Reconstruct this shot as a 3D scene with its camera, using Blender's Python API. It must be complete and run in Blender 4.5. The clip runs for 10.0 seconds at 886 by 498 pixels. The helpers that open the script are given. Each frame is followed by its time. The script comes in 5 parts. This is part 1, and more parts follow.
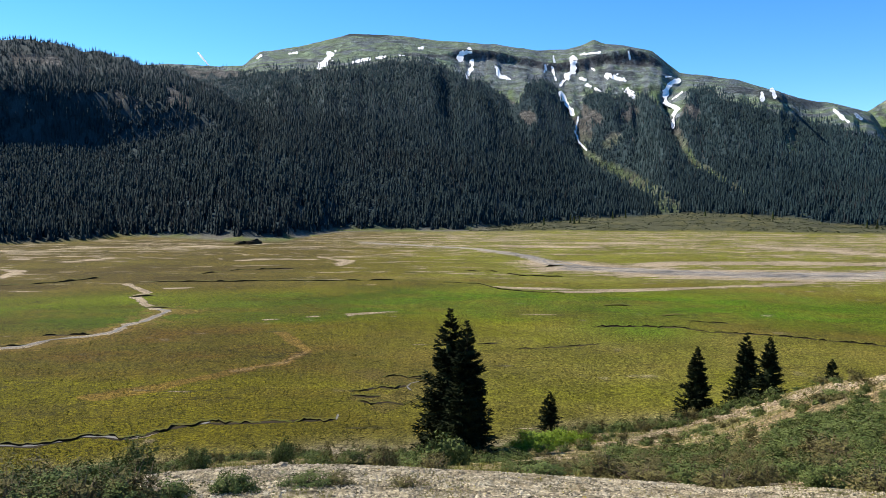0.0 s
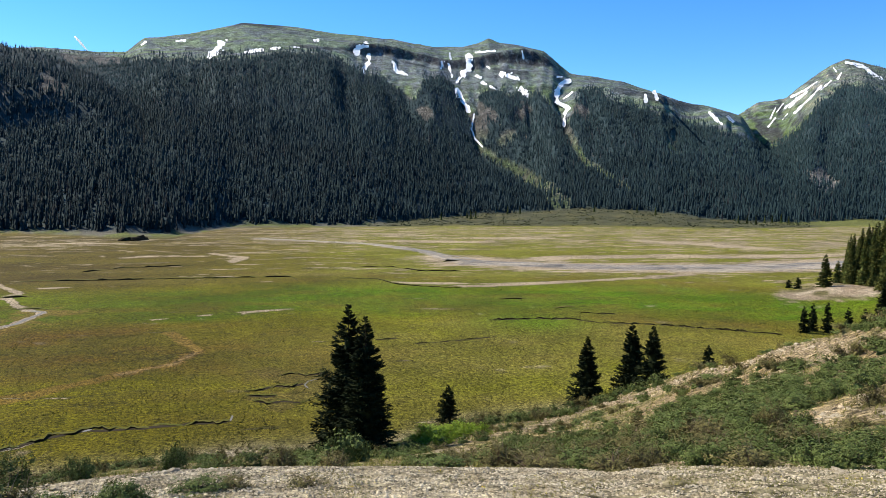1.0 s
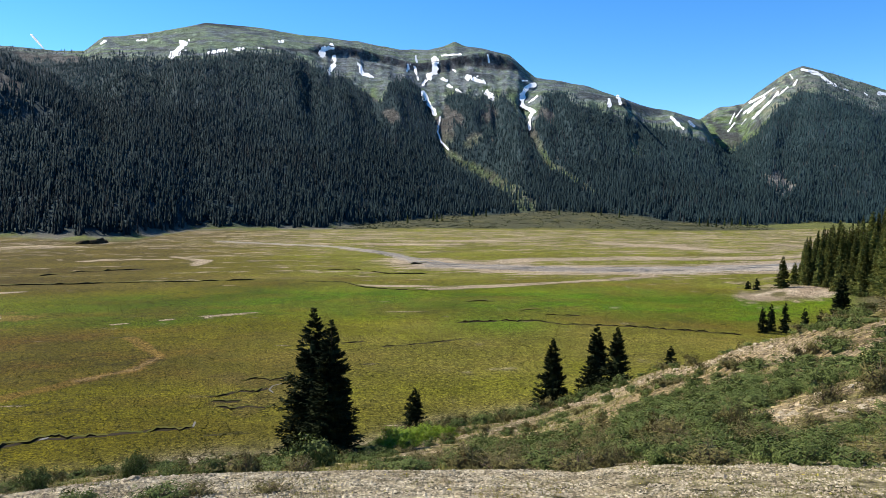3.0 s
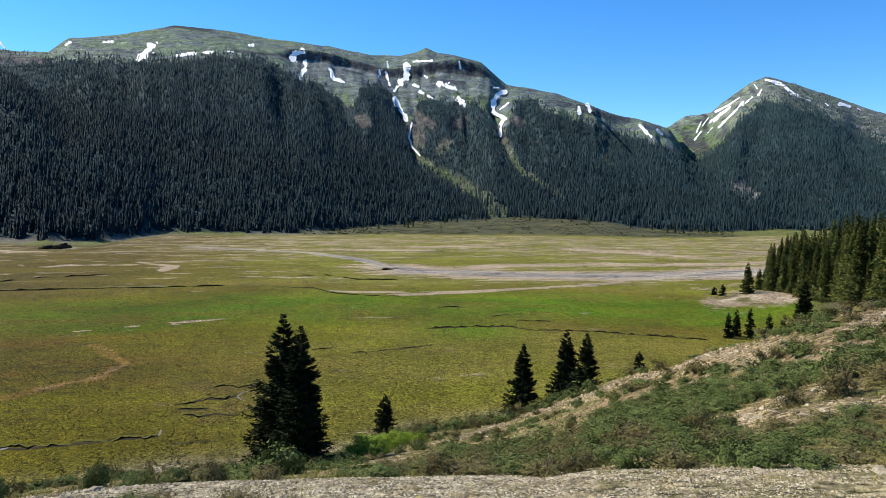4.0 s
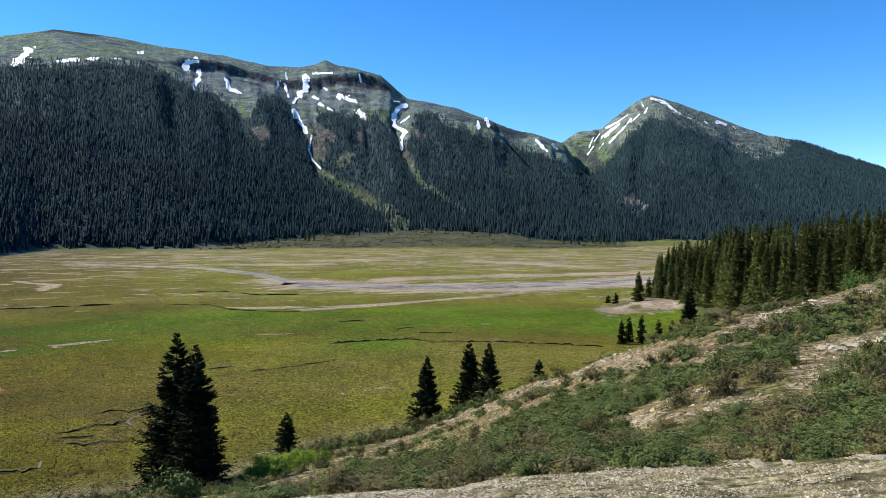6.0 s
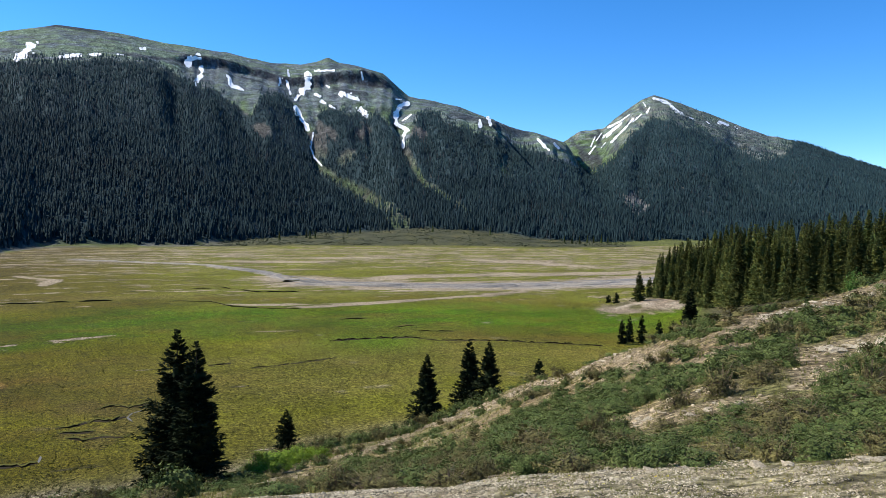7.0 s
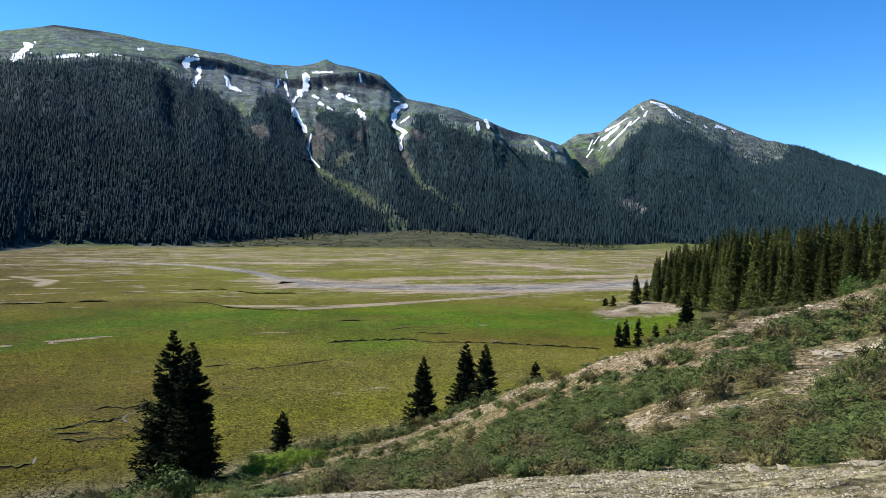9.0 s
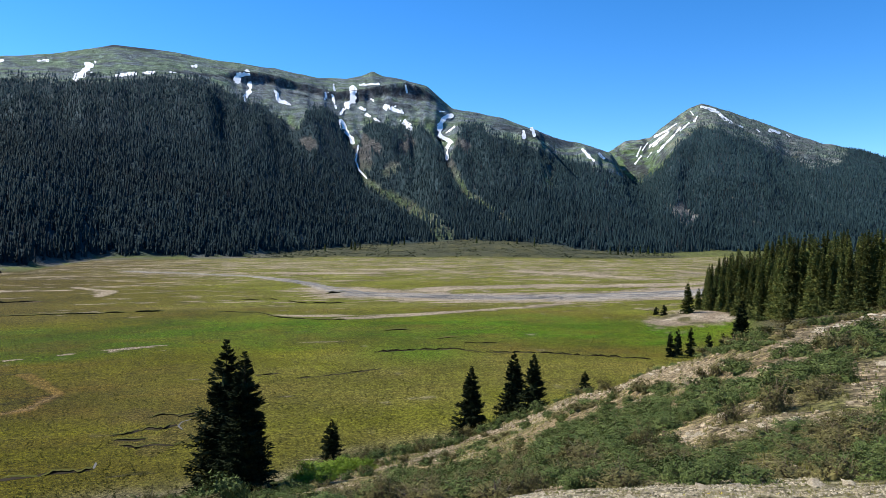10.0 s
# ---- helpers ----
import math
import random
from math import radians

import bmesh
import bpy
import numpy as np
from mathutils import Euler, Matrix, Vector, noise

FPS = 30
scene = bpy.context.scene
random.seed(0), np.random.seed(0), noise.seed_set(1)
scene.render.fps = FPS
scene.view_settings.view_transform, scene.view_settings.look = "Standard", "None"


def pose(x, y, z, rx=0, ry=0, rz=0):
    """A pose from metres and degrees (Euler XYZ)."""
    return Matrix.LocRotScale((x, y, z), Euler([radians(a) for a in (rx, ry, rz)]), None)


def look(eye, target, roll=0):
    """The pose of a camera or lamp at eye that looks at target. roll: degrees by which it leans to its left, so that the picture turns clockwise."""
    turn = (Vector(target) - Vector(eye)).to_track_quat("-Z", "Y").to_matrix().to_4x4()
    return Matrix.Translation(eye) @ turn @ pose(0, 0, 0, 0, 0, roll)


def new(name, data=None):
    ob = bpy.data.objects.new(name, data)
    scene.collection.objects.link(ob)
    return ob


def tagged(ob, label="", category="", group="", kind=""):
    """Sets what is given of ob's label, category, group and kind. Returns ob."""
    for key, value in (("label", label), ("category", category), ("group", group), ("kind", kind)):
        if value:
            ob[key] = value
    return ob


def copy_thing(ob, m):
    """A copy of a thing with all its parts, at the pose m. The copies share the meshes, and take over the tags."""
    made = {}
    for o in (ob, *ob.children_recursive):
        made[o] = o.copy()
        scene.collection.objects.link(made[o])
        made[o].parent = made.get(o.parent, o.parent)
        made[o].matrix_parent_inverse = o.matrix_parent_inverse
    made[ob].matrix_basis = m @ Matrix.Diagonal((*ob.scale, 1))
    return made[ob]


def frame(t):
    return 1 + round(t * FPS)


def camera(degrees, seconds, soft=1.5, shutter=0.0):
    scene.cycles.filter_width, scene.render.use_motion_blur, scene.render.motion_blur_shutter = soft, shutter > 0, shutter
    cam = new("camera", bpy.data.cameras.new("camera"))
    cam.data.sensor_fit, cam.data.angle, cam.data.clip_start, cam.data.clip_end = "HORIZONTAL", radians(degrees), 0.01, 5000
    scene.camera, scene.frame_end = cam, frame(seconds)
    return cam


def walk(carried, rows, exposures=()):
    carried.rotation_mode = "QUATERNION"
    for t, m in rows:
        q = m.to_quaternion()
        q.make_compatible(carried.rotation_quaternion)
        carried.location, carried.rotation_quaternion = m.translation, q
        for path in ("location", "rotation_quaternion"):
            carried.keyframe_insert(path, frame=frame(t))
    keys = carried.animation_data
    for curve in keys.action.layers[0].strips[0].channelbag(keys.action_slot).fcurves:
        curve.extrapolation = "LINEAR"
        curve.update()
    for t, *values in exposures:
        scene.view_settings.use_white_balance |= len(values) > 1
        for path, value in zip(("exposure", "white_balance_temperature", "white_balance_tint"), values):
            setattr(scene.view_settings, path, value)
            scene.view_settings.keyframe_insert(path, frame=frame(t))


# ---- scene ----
EYE = 35.0          # the eye stands this high over the dry lake bed
cam = camera(64.62, 10.0, soft=0.85)
# seconds, sidestep, yaw, pitch, roll
ROWS = [
    (0.0, -0.030, -0.00, -4.17, -0.00),
    (0.5, -0.040, -6.88, -4.27, 0.21),
    (1.0, -0.043, -8.35, -4.53, 0.30),
    (1.5, -0.047, -8.92, -4.60, 0.32),
    (2.0, -0.050, -8.99, -4.62, 0.41),
    (2.5, -0.050, -9.35, -4.49, 0.24),
    (2.7, -0.046, -10.20, -4.42, 0.27),
    (3.8, -0.024, -12.50, -3.90, 0.62),
    (4.0, -0.020, -13.47, -3.79, 0.70),
    (4.5, -0.002, -16.05, -3.50, 0.55),
    (5.0, 0.015, -19.37, -3.20, -0.17),
    (5.5, 0.020, -21.34, -2.64, 0.19),
    (7.0, 0.020, -21.36, -2.79, 0.85),
    (7.5, 0.020, -21.60, -2.75, 1.15),
    (8.0, 0.020, -21.68, -2.71, 1.02),
    (8.5, 0.020, -21.68, -2.57, 1.06),
    (9.0, 0.020, -21.59, -2.60, 1.15),
    (9.5, 0.020, -21.27, -2.36, 0.78),
    (10.0, -0.010, -17.76, -1.90, 0.59),
]
walk(cam, [(t, pose(x, 0, EYE, 90 + p, 0, y) @ pose(0, 0, 0, 0, 0, r)) for t, x, y, p, r in ROWS],
     exposures=[(0, 0.79, 6500, 10), (2.7, 0.76, 6450, 10), (4.0, 0.69, 6290, 10), (5.5, 0.62, 6030, 10), (10, 0.60, 5960, 10)])

# ---- light ----
SUN_AZ, SUN_EL = -52.0, 44.0      # bearing from +y towards +x, height over the horizon
world = bpy.data.worlds.new("sky")
scene.world = world
world.use_nodes = True
wn = world.node_tree.nodes
sky = wn.new("ShaderNodeTexSky")
sky.sky_type, sky.sun_disc = "NISHITA", False
sky.sun_elevation, sky.sun_rotation = radians(SUN_EL), radians(SUN_AZ)
sky.altitude, sky.air_density, sky.dust_density, sky.ozone_density = 3000, 0.9, 0.02, 2.6
wn["Background"].inputs["Strength"].default_value = 0.144
deep = wn.new("ShaderNodeHueSaturation")
deep.inputs["Hue"].default_value, deep.inputs["Saturation"].default_value = 0.5, 1.29
world.node_tree.links.new(sky.outputs[0], deep.inputs["Color"])
world.node_tree.links.new(deep.outputs[0], wn["Background"].inputs["Color"])
sun = new("sun", bpy.data.lights.new("sun", "SUN"))
sun.data.energy, sun.data.angle, sun.data.color = 4.7, radians(0.55), (1.0, 0.92, 0.78)
sun_dir = Vector((math.sin(radians(SUN_AZ)) * math.cos(radians(SUN_EL)), math.cos(radians(SUN_AZ)) * math.cos(radians(SUN_EL)), math.sin(radians(SUN_EL))))
sun.matrix_world = look(sun_dir * 200 + Vector((0, 0, EYE)), (0, 0, EYE))

# ---- numbers and noise ----
rng = np.random.default_rng(7)
LATTICE = rng.random((256, 256))


def vnoise(x, y):
    """Smooth value noise in 0..1, one cell per unit."""
    xi, yi = np.floor(x).astype(int), np.floor(y).astype(int)
    u, v = x - xi, y - yi
    u, v = u * u * (3 - 2 * u), v * v * (3 - 2 * v)
    a, b = LATTICE[xi & 255, yi & 255], LATTICE[(xi + 1) & 255, yi & 255]
    c, d = LATTICE[xi & 255, (yi + 1) & 255], LATTICE[(xi + 1) & 255, (yi + 1) & 255]
    return (a * (1 - u) + b * u) * (1 - v) + (c * (1 - u) + d * u) * v


def fbm(x, y, octaves=4):
    """Noise of several scales, about -1..1."""
    total, amp, norm = 0.0, 1.0, 0.0
    for k in range(octaves):
        total = total + amp * (vnoise(x * 2 ** k + 17.3 * k, y * 2 ** k + 9.1 * k) - 0.5)
        norm += amp * 0.5
        amp *= 0.5
    return total / norm


def step(a, b, x):
    t = np.clip((x - a) / (b - a), 0, 1)
    return t * t * (3 - 2 * t)


def along(pairs):
    """A quantity that changes with the bearing, from (bearing, value) pairs."""
    a, b = zip(*pairs)
    return lambda az: np.interp(az, a, b)


# ---- the lie of the land: bearings in degrees, distances in metres, rise = height over the eye / distance ----
BROW = 9.0
hill_brow = along([(-180, -0.10), (-120, -0.12), (-90, -0.30), (-60, -0.35), (-20, -0.373), (-13, -0.379), (0, -0.397), (10, -0.402), (22, -0.398),
                   (27, -0.381), (36, -0.357), (45, -0.331), (54, -0.290), (65, -0.22), (90, -0.16), (180, -0.10)])
hill_dist = along([(-180, 100), (-20, 92), (4, 93), (7, 98), (18, 102), (22.7, 98), (26.4, 85), (29.3, 75), (31.8, 66), (34.5, 58), (37.5, 52), (40.4, 48),
                   (44, 45), (48, 46), (51, 50), (54, 55), (65, 60), (90, 80), (180, 100)])
hill_rise = along([(-180, 0.20), (-120, 0.0), (-90, -0.26), (-60, -0.36), (-13, -0.374), (0, -0.374), (4, -0.368), (7, -0.350), (10, -0.336), (14, -0.326),
                   (18, -0.313), (22.7, -0.281), (26.4, -0.254), (29.3, -0.232), (31.8, -0.221), (34.5, -0.197), (37.5, -0.177), (40.4, -0.150),
                   (42.5, -0.134), (44.4, -0.126), (48.2, -0.110), (51.1, -0.090), (54.1, -0.066), (65, -0.02), (90, 0.05), (180, 0.20)])
shore_dist = along([(-180, 600), (-32, 615), (-27, 628), (-25, 680), (-21, 640), (-16, 560), (-12.9, 565), (-8.4, 714), (0, 714), (10, 745), (26, 765), (32, 795), (36, 850), (39, 950), (180, 950)])
edge_dist = along([(-180, 640), (-32, 628), (-27, 640), (-25, 700), (-21, 680), (-16, 610), (-12.9, 615), (-8.4, 770), (0, 760), (3, 790), (6.6, 870), (9.5, 930), (14, 990),
                   (19, 1010), (24, 1000), (28, 965), (32, 950), (36, 1040), (39, 1150), (180, 1150)])
edge_rise = along([(-180, -0.054), (-27, -0.053), (-25, -0.046), (-16, -0.052), (-12.9, -0.055), (-8.4, -0.0455), (0, -0.046), (5.3, -0.039), (9.9, -0.031), (14.3, -0.027),
                   (18.5, -0.022), (22.6, -0.020), (26.4, -0.026), (30, -0.033), (34, -0.034), (180, -0.034)])
tree_dist = along([(-180, 1900), (-21, 2000), (-3.8, 2150), (3, 2100), (11, 1950), (16, 2000), (18, 1950), (20, 2100), (27, 2100), (33, 1800), (39, 1400), (180, 1400)])
tree_rise = along([(-180, 0.10), (-32, 0.12), (-21, 0.13), (-15.7, 0.155), (-11, 0.168), (-3.8, 0.183), (0, 0.172), (3, 0.152), (6.6, 0.147), (9.3, 0.122),
                   (11.1, 0.112), (12.4, 0.117), (16.2, 0.132), (18, 0.124), (19.5, 0.134), (23.5, 0.128), (25.5, 0.130), (27.7, 0.108), (30.7, 0.085), (33.2, 0.052),
                   (35.9, 0.022), (38.1, 0.0), (39.3, -0.014), (42, -0.03), (180, -0.03)])
sky_dist = along([(-180, 2800), (-21, 3000), (-8, 3150), (14, 3200), (20, 3100), (26, 3200), (31, 3400), (34, 2600), (39, 1800), (180, 1800)])
sky_rise = along([(-180, 0.13), (-32, 0.15), (-21, 0.1755), (-17.8, 0.1755), (-15.7, 0.179), (-14.4, 0.198), (-10.9, 0.2095), (-7.4, 0.2275), (-3.8, 0.226),
                  (0.7, 0.2185), (3.9, 0.2145), (7.5, 0.205), (9.7, 0.2055), (11.0, 0.2095), (11.9, 0.2165), (12.8, 0.2095), (14, 0.2065), (16.3, 0.197),
                  (18.4, 0.167), (22.3, 0.153), (26.5, 0.126), (29.7, 0.110), (31.1, 0.1025), (33.2, 0.05), (36, 0.0), (39, -0.03), (180, -0.03)])
left_dist = along([(-180, 1500), (-26, 1500), (-18, 1400), (-6, 1100), (180, 1100)])
left_rise = along([(-180, 0.13), (-60, 0.18), (-31.8, 0.1885), (-30.1, 0.192), (-28.8, 0.192), (-27, 0.184), (-25.6, 0.181), (-23.7, 0.177), (-21.8, 0.171), (-20, 0.160), (-18, 0.145), (-15, 0.110), (-12, 0.07), (-9, 0.02), (-6, -0.05), (180, -0.05)])
# the left hill's steep dark face, from its foot to its brink
face_foot = along([(-180, 0.034), (-32, 0.034), (-28.7, 0.043), (-23, 0.070), (-20, 0.085), (-17, 0.098), (-15, 0.06), (-12, 0.02), (-9, -0.03), (-6, -0.06), (180, -0.06)])
face_brink = along([(-180, 0.135), (-32, 0.135), (-28, 0.134), (-21, 0.123), (-19, 0.112), (-17, 0.099), (-15, 0.062), (-12, 0.024), (-9, -0.025), (-6, -0.055), (180, -0.055)])
# the wooded shoulder in front of the main mountain
crest_dist = along([(-180, 1900), (-16, 1900), (-4, 1850), (3, 1650), (8.6, 1400), (13.5, 1200), (18, 1050), (180, 1050)])
crest_rise = along([(-180, 0.10), (-18, 0.115), (-14.5, 0.150), (-10.6, 0.169), (-7.2, 0.178), (-4.4, 0.185), (-2.1, 0.179), (0.2, 0.165), (3.1, 0.146), (6, 0.1115), (8.6, 0.082), (11.3, 0.051), (13.5, 0.028), (15.4, 0.006), (17.7, -0.018), (19, -0.035), (180, -0.035)])
tree_line = along([(-180, 0.172), (-14.5, 0.170), (-10.64, 0.1723), (-7.25, 0.1812), (-4.37, 0.1907), (-0.95, 0.1907), (1.43, 0.168), (3.06, 0.1628), (4.31, 0.1477), (5.37, 0.1337), (6.01, 0.1305), (6.64, 0.1564), (8.14, 0.1634),
                   (9.24, 0.1452), (10.36, 0.1072), (11.06, 0.1194), (11.22, 0.1391), (12.56, 0.144), (13.46, 0.1408), (14.82, 0.1338), (15.95, 0.1384), (17.1, 0.1153), (18.27, 0.096), (19.13, 0.138), (20.27, 0.140), (22.13, 0.126),
                   (24.89, 0.111), (28.1, 0.094), (31.3, 0.068), (33.33, 0.0587), (34.83, 0.076), (36.07, 0.1069), (37.72, 0.1388), (39.42, 0.1276), (41.92, 0.1057), (43.95, 0.0865), (45.53, 0.0752), (47.0, 0.080), (48.2, 0.110), (50, 0.3), (180, 0.3)])
cliff_top = along([(-180, 0.206), (1.43, 0.2072), (3.47, 0.2058), (5.98, 0.1953), (9.0, 0.1851), (10.53, 0.1891), (12.97, 0.1968), (14.76, 0.2005), (15.89, 0.1945), (17.04, 0.1809), (180, 0.18)])
cliff_foot = along([(-180, 0.193), (1.83, 0.1931), (3.47, 0.1933), (5.98, 0.1862), (9.0, 0.1759), (10.54, 0.1722), (12.98, 0.1835), (14.78, 0.1794), (17.05, 0.176), (180, 0.176)])
peak_tree = along([(-180, -0.05), (25, 0.0), (28, 0.045), (31.4, 0.060), (34, 0.072), (36.1, 0.130), (38.7, 0.138), (41.2, 0.118), (44, 0.092), (47.9, 0.078), (51.5, 0.060), (54, 0.048), (60, 0.03), (180, 0.10)])
peak_rise = along([(-180, -0.05), (26, 0.02), (29.6, 0.088), (30.7, 0.101), (32.2, 0.119), (34, 0.124), (35.7, 0.146), (36.9, 0.161), (37.8, 0.166), (39.9, 0.153),
                   (41.9, 0.139), (44, 0.123), (45.9, 0.108), (48.6, 0.096), (50.7, 0.080), (52.5, 0.069), (53.8, 0.058), (60, 0.04), (90, 0.06), (180, 0.12)])


def ramp(r, *nodes):
    """Height over the lake bed along a bearing, straight from node to node (distance, height)."""
    z = nodes[0][1]
    for (r0, z0), (r1, z1) in zip(nodes, nodes[1:]):
        z = np.where(r > r0, z0 + (z1 - z0) * np.clip((r - r0) / np.maximum(r1 - r0, 1), 0, 1), z)
    rl, zl = nodes[-1]
    return np.where(r > rl, zl - 0.35 * (r - rl), z)


def far_layers(az, r):
    """Heights of the main mountain, the wooded hill before it and the second peak."""
    sd, ed = shore_dist(az), edge_dist(az)
    ez = np.maximum(EYE + ed * edge_rise(az), 0.5)
    st, cd, cr = sky_dist(az), crest_dist(az), crest_rise(az)
    vd = cd + 220
    td = np.maximum(tree_dist(az), vd + 120)
    zt, zs = EYE + td * np.maximum(tree_rise(az), np.minimum(cr, sky_rise(az) - 0.012)), EYE + st * sky_rise(az)
    # the valley behind the wooded shoulder
    plain = ez + (zt - ez) * (vd - ed) / (td - ed)
    vz = plain + (EYE + vd * (cr - 0.034) - plain) * (1 - step(14, 18, az)) * step(-14, -10, az)
    # a band of cliffs under the plateau
    c0, c1 = 2738.0 + 0 * r, 2765.0 + 0 * r
    w = step(0.2, 1.4, az) * (1 - step(16.4, 17.6, az))
    low, top = zt + (zs - zt) * (c0 - td) / (st - td), zt + (zs - zt) * (c1 - td) / (st - td)
    edge = cliff_top(az) + 0.0022 * fbm(az * 2.4, 3.0 + 0 * az, 3)
    foot = np.minimum(edge - 0.003, cliff_foot(az) + 0.005 * fbm(az * 1.9, 9.0 + 0 * az, 3))
    low = low + w * (EYE + c0 * foot - low)
    top = top + w * (EYE + c1 * edge - top)
    main = ramp(r, (sd, 0 * r), (ed, ez), (vd, vz), (td, zt), (c0, low), (c1, top), (st, zs))
    shoulder = ramp(r, (sd, 0 * r), (ed, ez), (cd, EYE + cd * cr))
    main = np.maximum(main, np.where(r < cd + 400, shoulder, -50))
    # ledges of rock over the treeline
    x = r * np.sin(np.radians(az))
    ledge = step(0, 150, r - td) * (1 - step(-120, -20, r - st)) * 0.3
    bent = main + 14 * fbm(x / 260, r / 260, 2)
    main = main - ledge * 68 / 6.283 * np.sin(6.283 * bent / 68) * (0.55 + 0.6 * vnoise(x / 150, main / 60))
    ld, lr = left_dist(az), left_rise(az)
    dl = 0.75 * ld
    fl, fb = face_foot(az), face_brink(az)
    zl = EYE + dl * fl
    db = np.minimum((1.3 * dl + EYE - zl) / (1.3 - fb), 0.97 * ld)
    left = ramp(r, (sd, 0 * r), (ed, ez), (dl, zl), (db, np.minimum(EYE + db * fb, EYE + db * (lr - 0.004))), (ld, EYE + ld * lr))
    peak = ramp(r, (sd, 0 * r), (ed, ez), (3000 + 0 * r, EYE + 3000 * peak_tree(az)), (4200 + 0 * r, EYE + 4200 * peak_rise(az)))
    return main, left, peak


GULLIES = [[(8.9, 0.195), (9.53, 0.1687), (9.45, 0.1493), (10.13, 0.1265), (10.71, 0.1074), (10.9, 0.0841), (11.36, 0.0631), (12.62, 0.049), (14.9, 0.028), (16.8, 0.006), (18.0, -0.014)],
           [(18.21, 0.1515), (17.17, 0.1391), (17.55, 0.1235), (18.3, 0.1119), (18.13, 0.0943), (18.75, 0.0723), (19.7, 0.0447), (21.6, 0.024), (23.4, 0.006)]]
FOLDS = [([(14.6, 0.150), (15.3, 0.128), (15.6, 0.105), (16.4, 0.07)], 14), ([(4.2, 0.172), (4.9, 0.150), (6.1, 0.118)], 16), ([(2.3, 0.19), (2.4, 0.172), (3.4, 0.155)], 12), ([(26.6, 0.10), (26.3, 0.066), (27.5, 0.03)], 5), ([(12.9, 0.135), (13.6, 0.10), (14.6, 0.06)], -12),
         ([(21.0, 0.145), (22.5, 0.09), (24.5, 0.03)], -14), ([(29.0, 0.10), (31.5, 0.05), (34.0, 0.0)], -12), ([(38.0, 0.13), (36.6, 0.07), (37.2, 0.01)], 20), ([(38.2, 0.155), (40.2, 0.09), (43.5, 0.03)], -16), ([(43.5, 0.09), (45.5, 0.045), (48.5, 0.01)], 18), ([(34.0, 0.118), (33.4, 0.09), (32.6, 0.072)], 14)]


def line_dist(px, py, pts):
    """Distance from points to a bent line."""
    best = np.full(np.shape(px), 1e9)
    for (x0, y0), (x1, y1) in zip(pts, pts[1:]):
        dx, dy = x1 - x0, y1 - y0
        t = np.clip(((px - x0) * dx + (py - y0) * dy) / (dx * dx + dy * dy + 1e-9), 0, 1)
        best = np.minimum(best, np.hypot(px - x0 - t * dx, py - y0 - t * dy))
    return best


def view_dist(az, rise, pts):
    """The same on the far slopes, in degrees of bearing and height."""
    return line_dist(az, rise * 57.3, [(a, b * 57.3) for a, b in pts])


def carved(az, r, z):
    """How deep the gullies and folds are cut into the far slopes."""
    deep = np.zeros(np.shape(r))
    m = (r > 1000) & (r < 4400) & (az > -1) & (az < 52)
    if not m.any():
        return deep
    a, t = az[m], (z[m] - EYE) / r[m]
    cut = 30 * np.exp(-view_dist(a, t, GULLIES[0]) / 0.75) + 26 * np.exp(-view_dist(a, t, GULLIES[1]) / 0.7)
    for pts, depth in FOLDS:
        cut = cut + depth * np.exp(-view_dist(a, t, pts) / 0.8)
    deep[m] = cut * step(-1, 2.5, a) * step(40, 120, z[m]) * (1 - 0.8 * step(0.12, 0.165, t))
    return deep


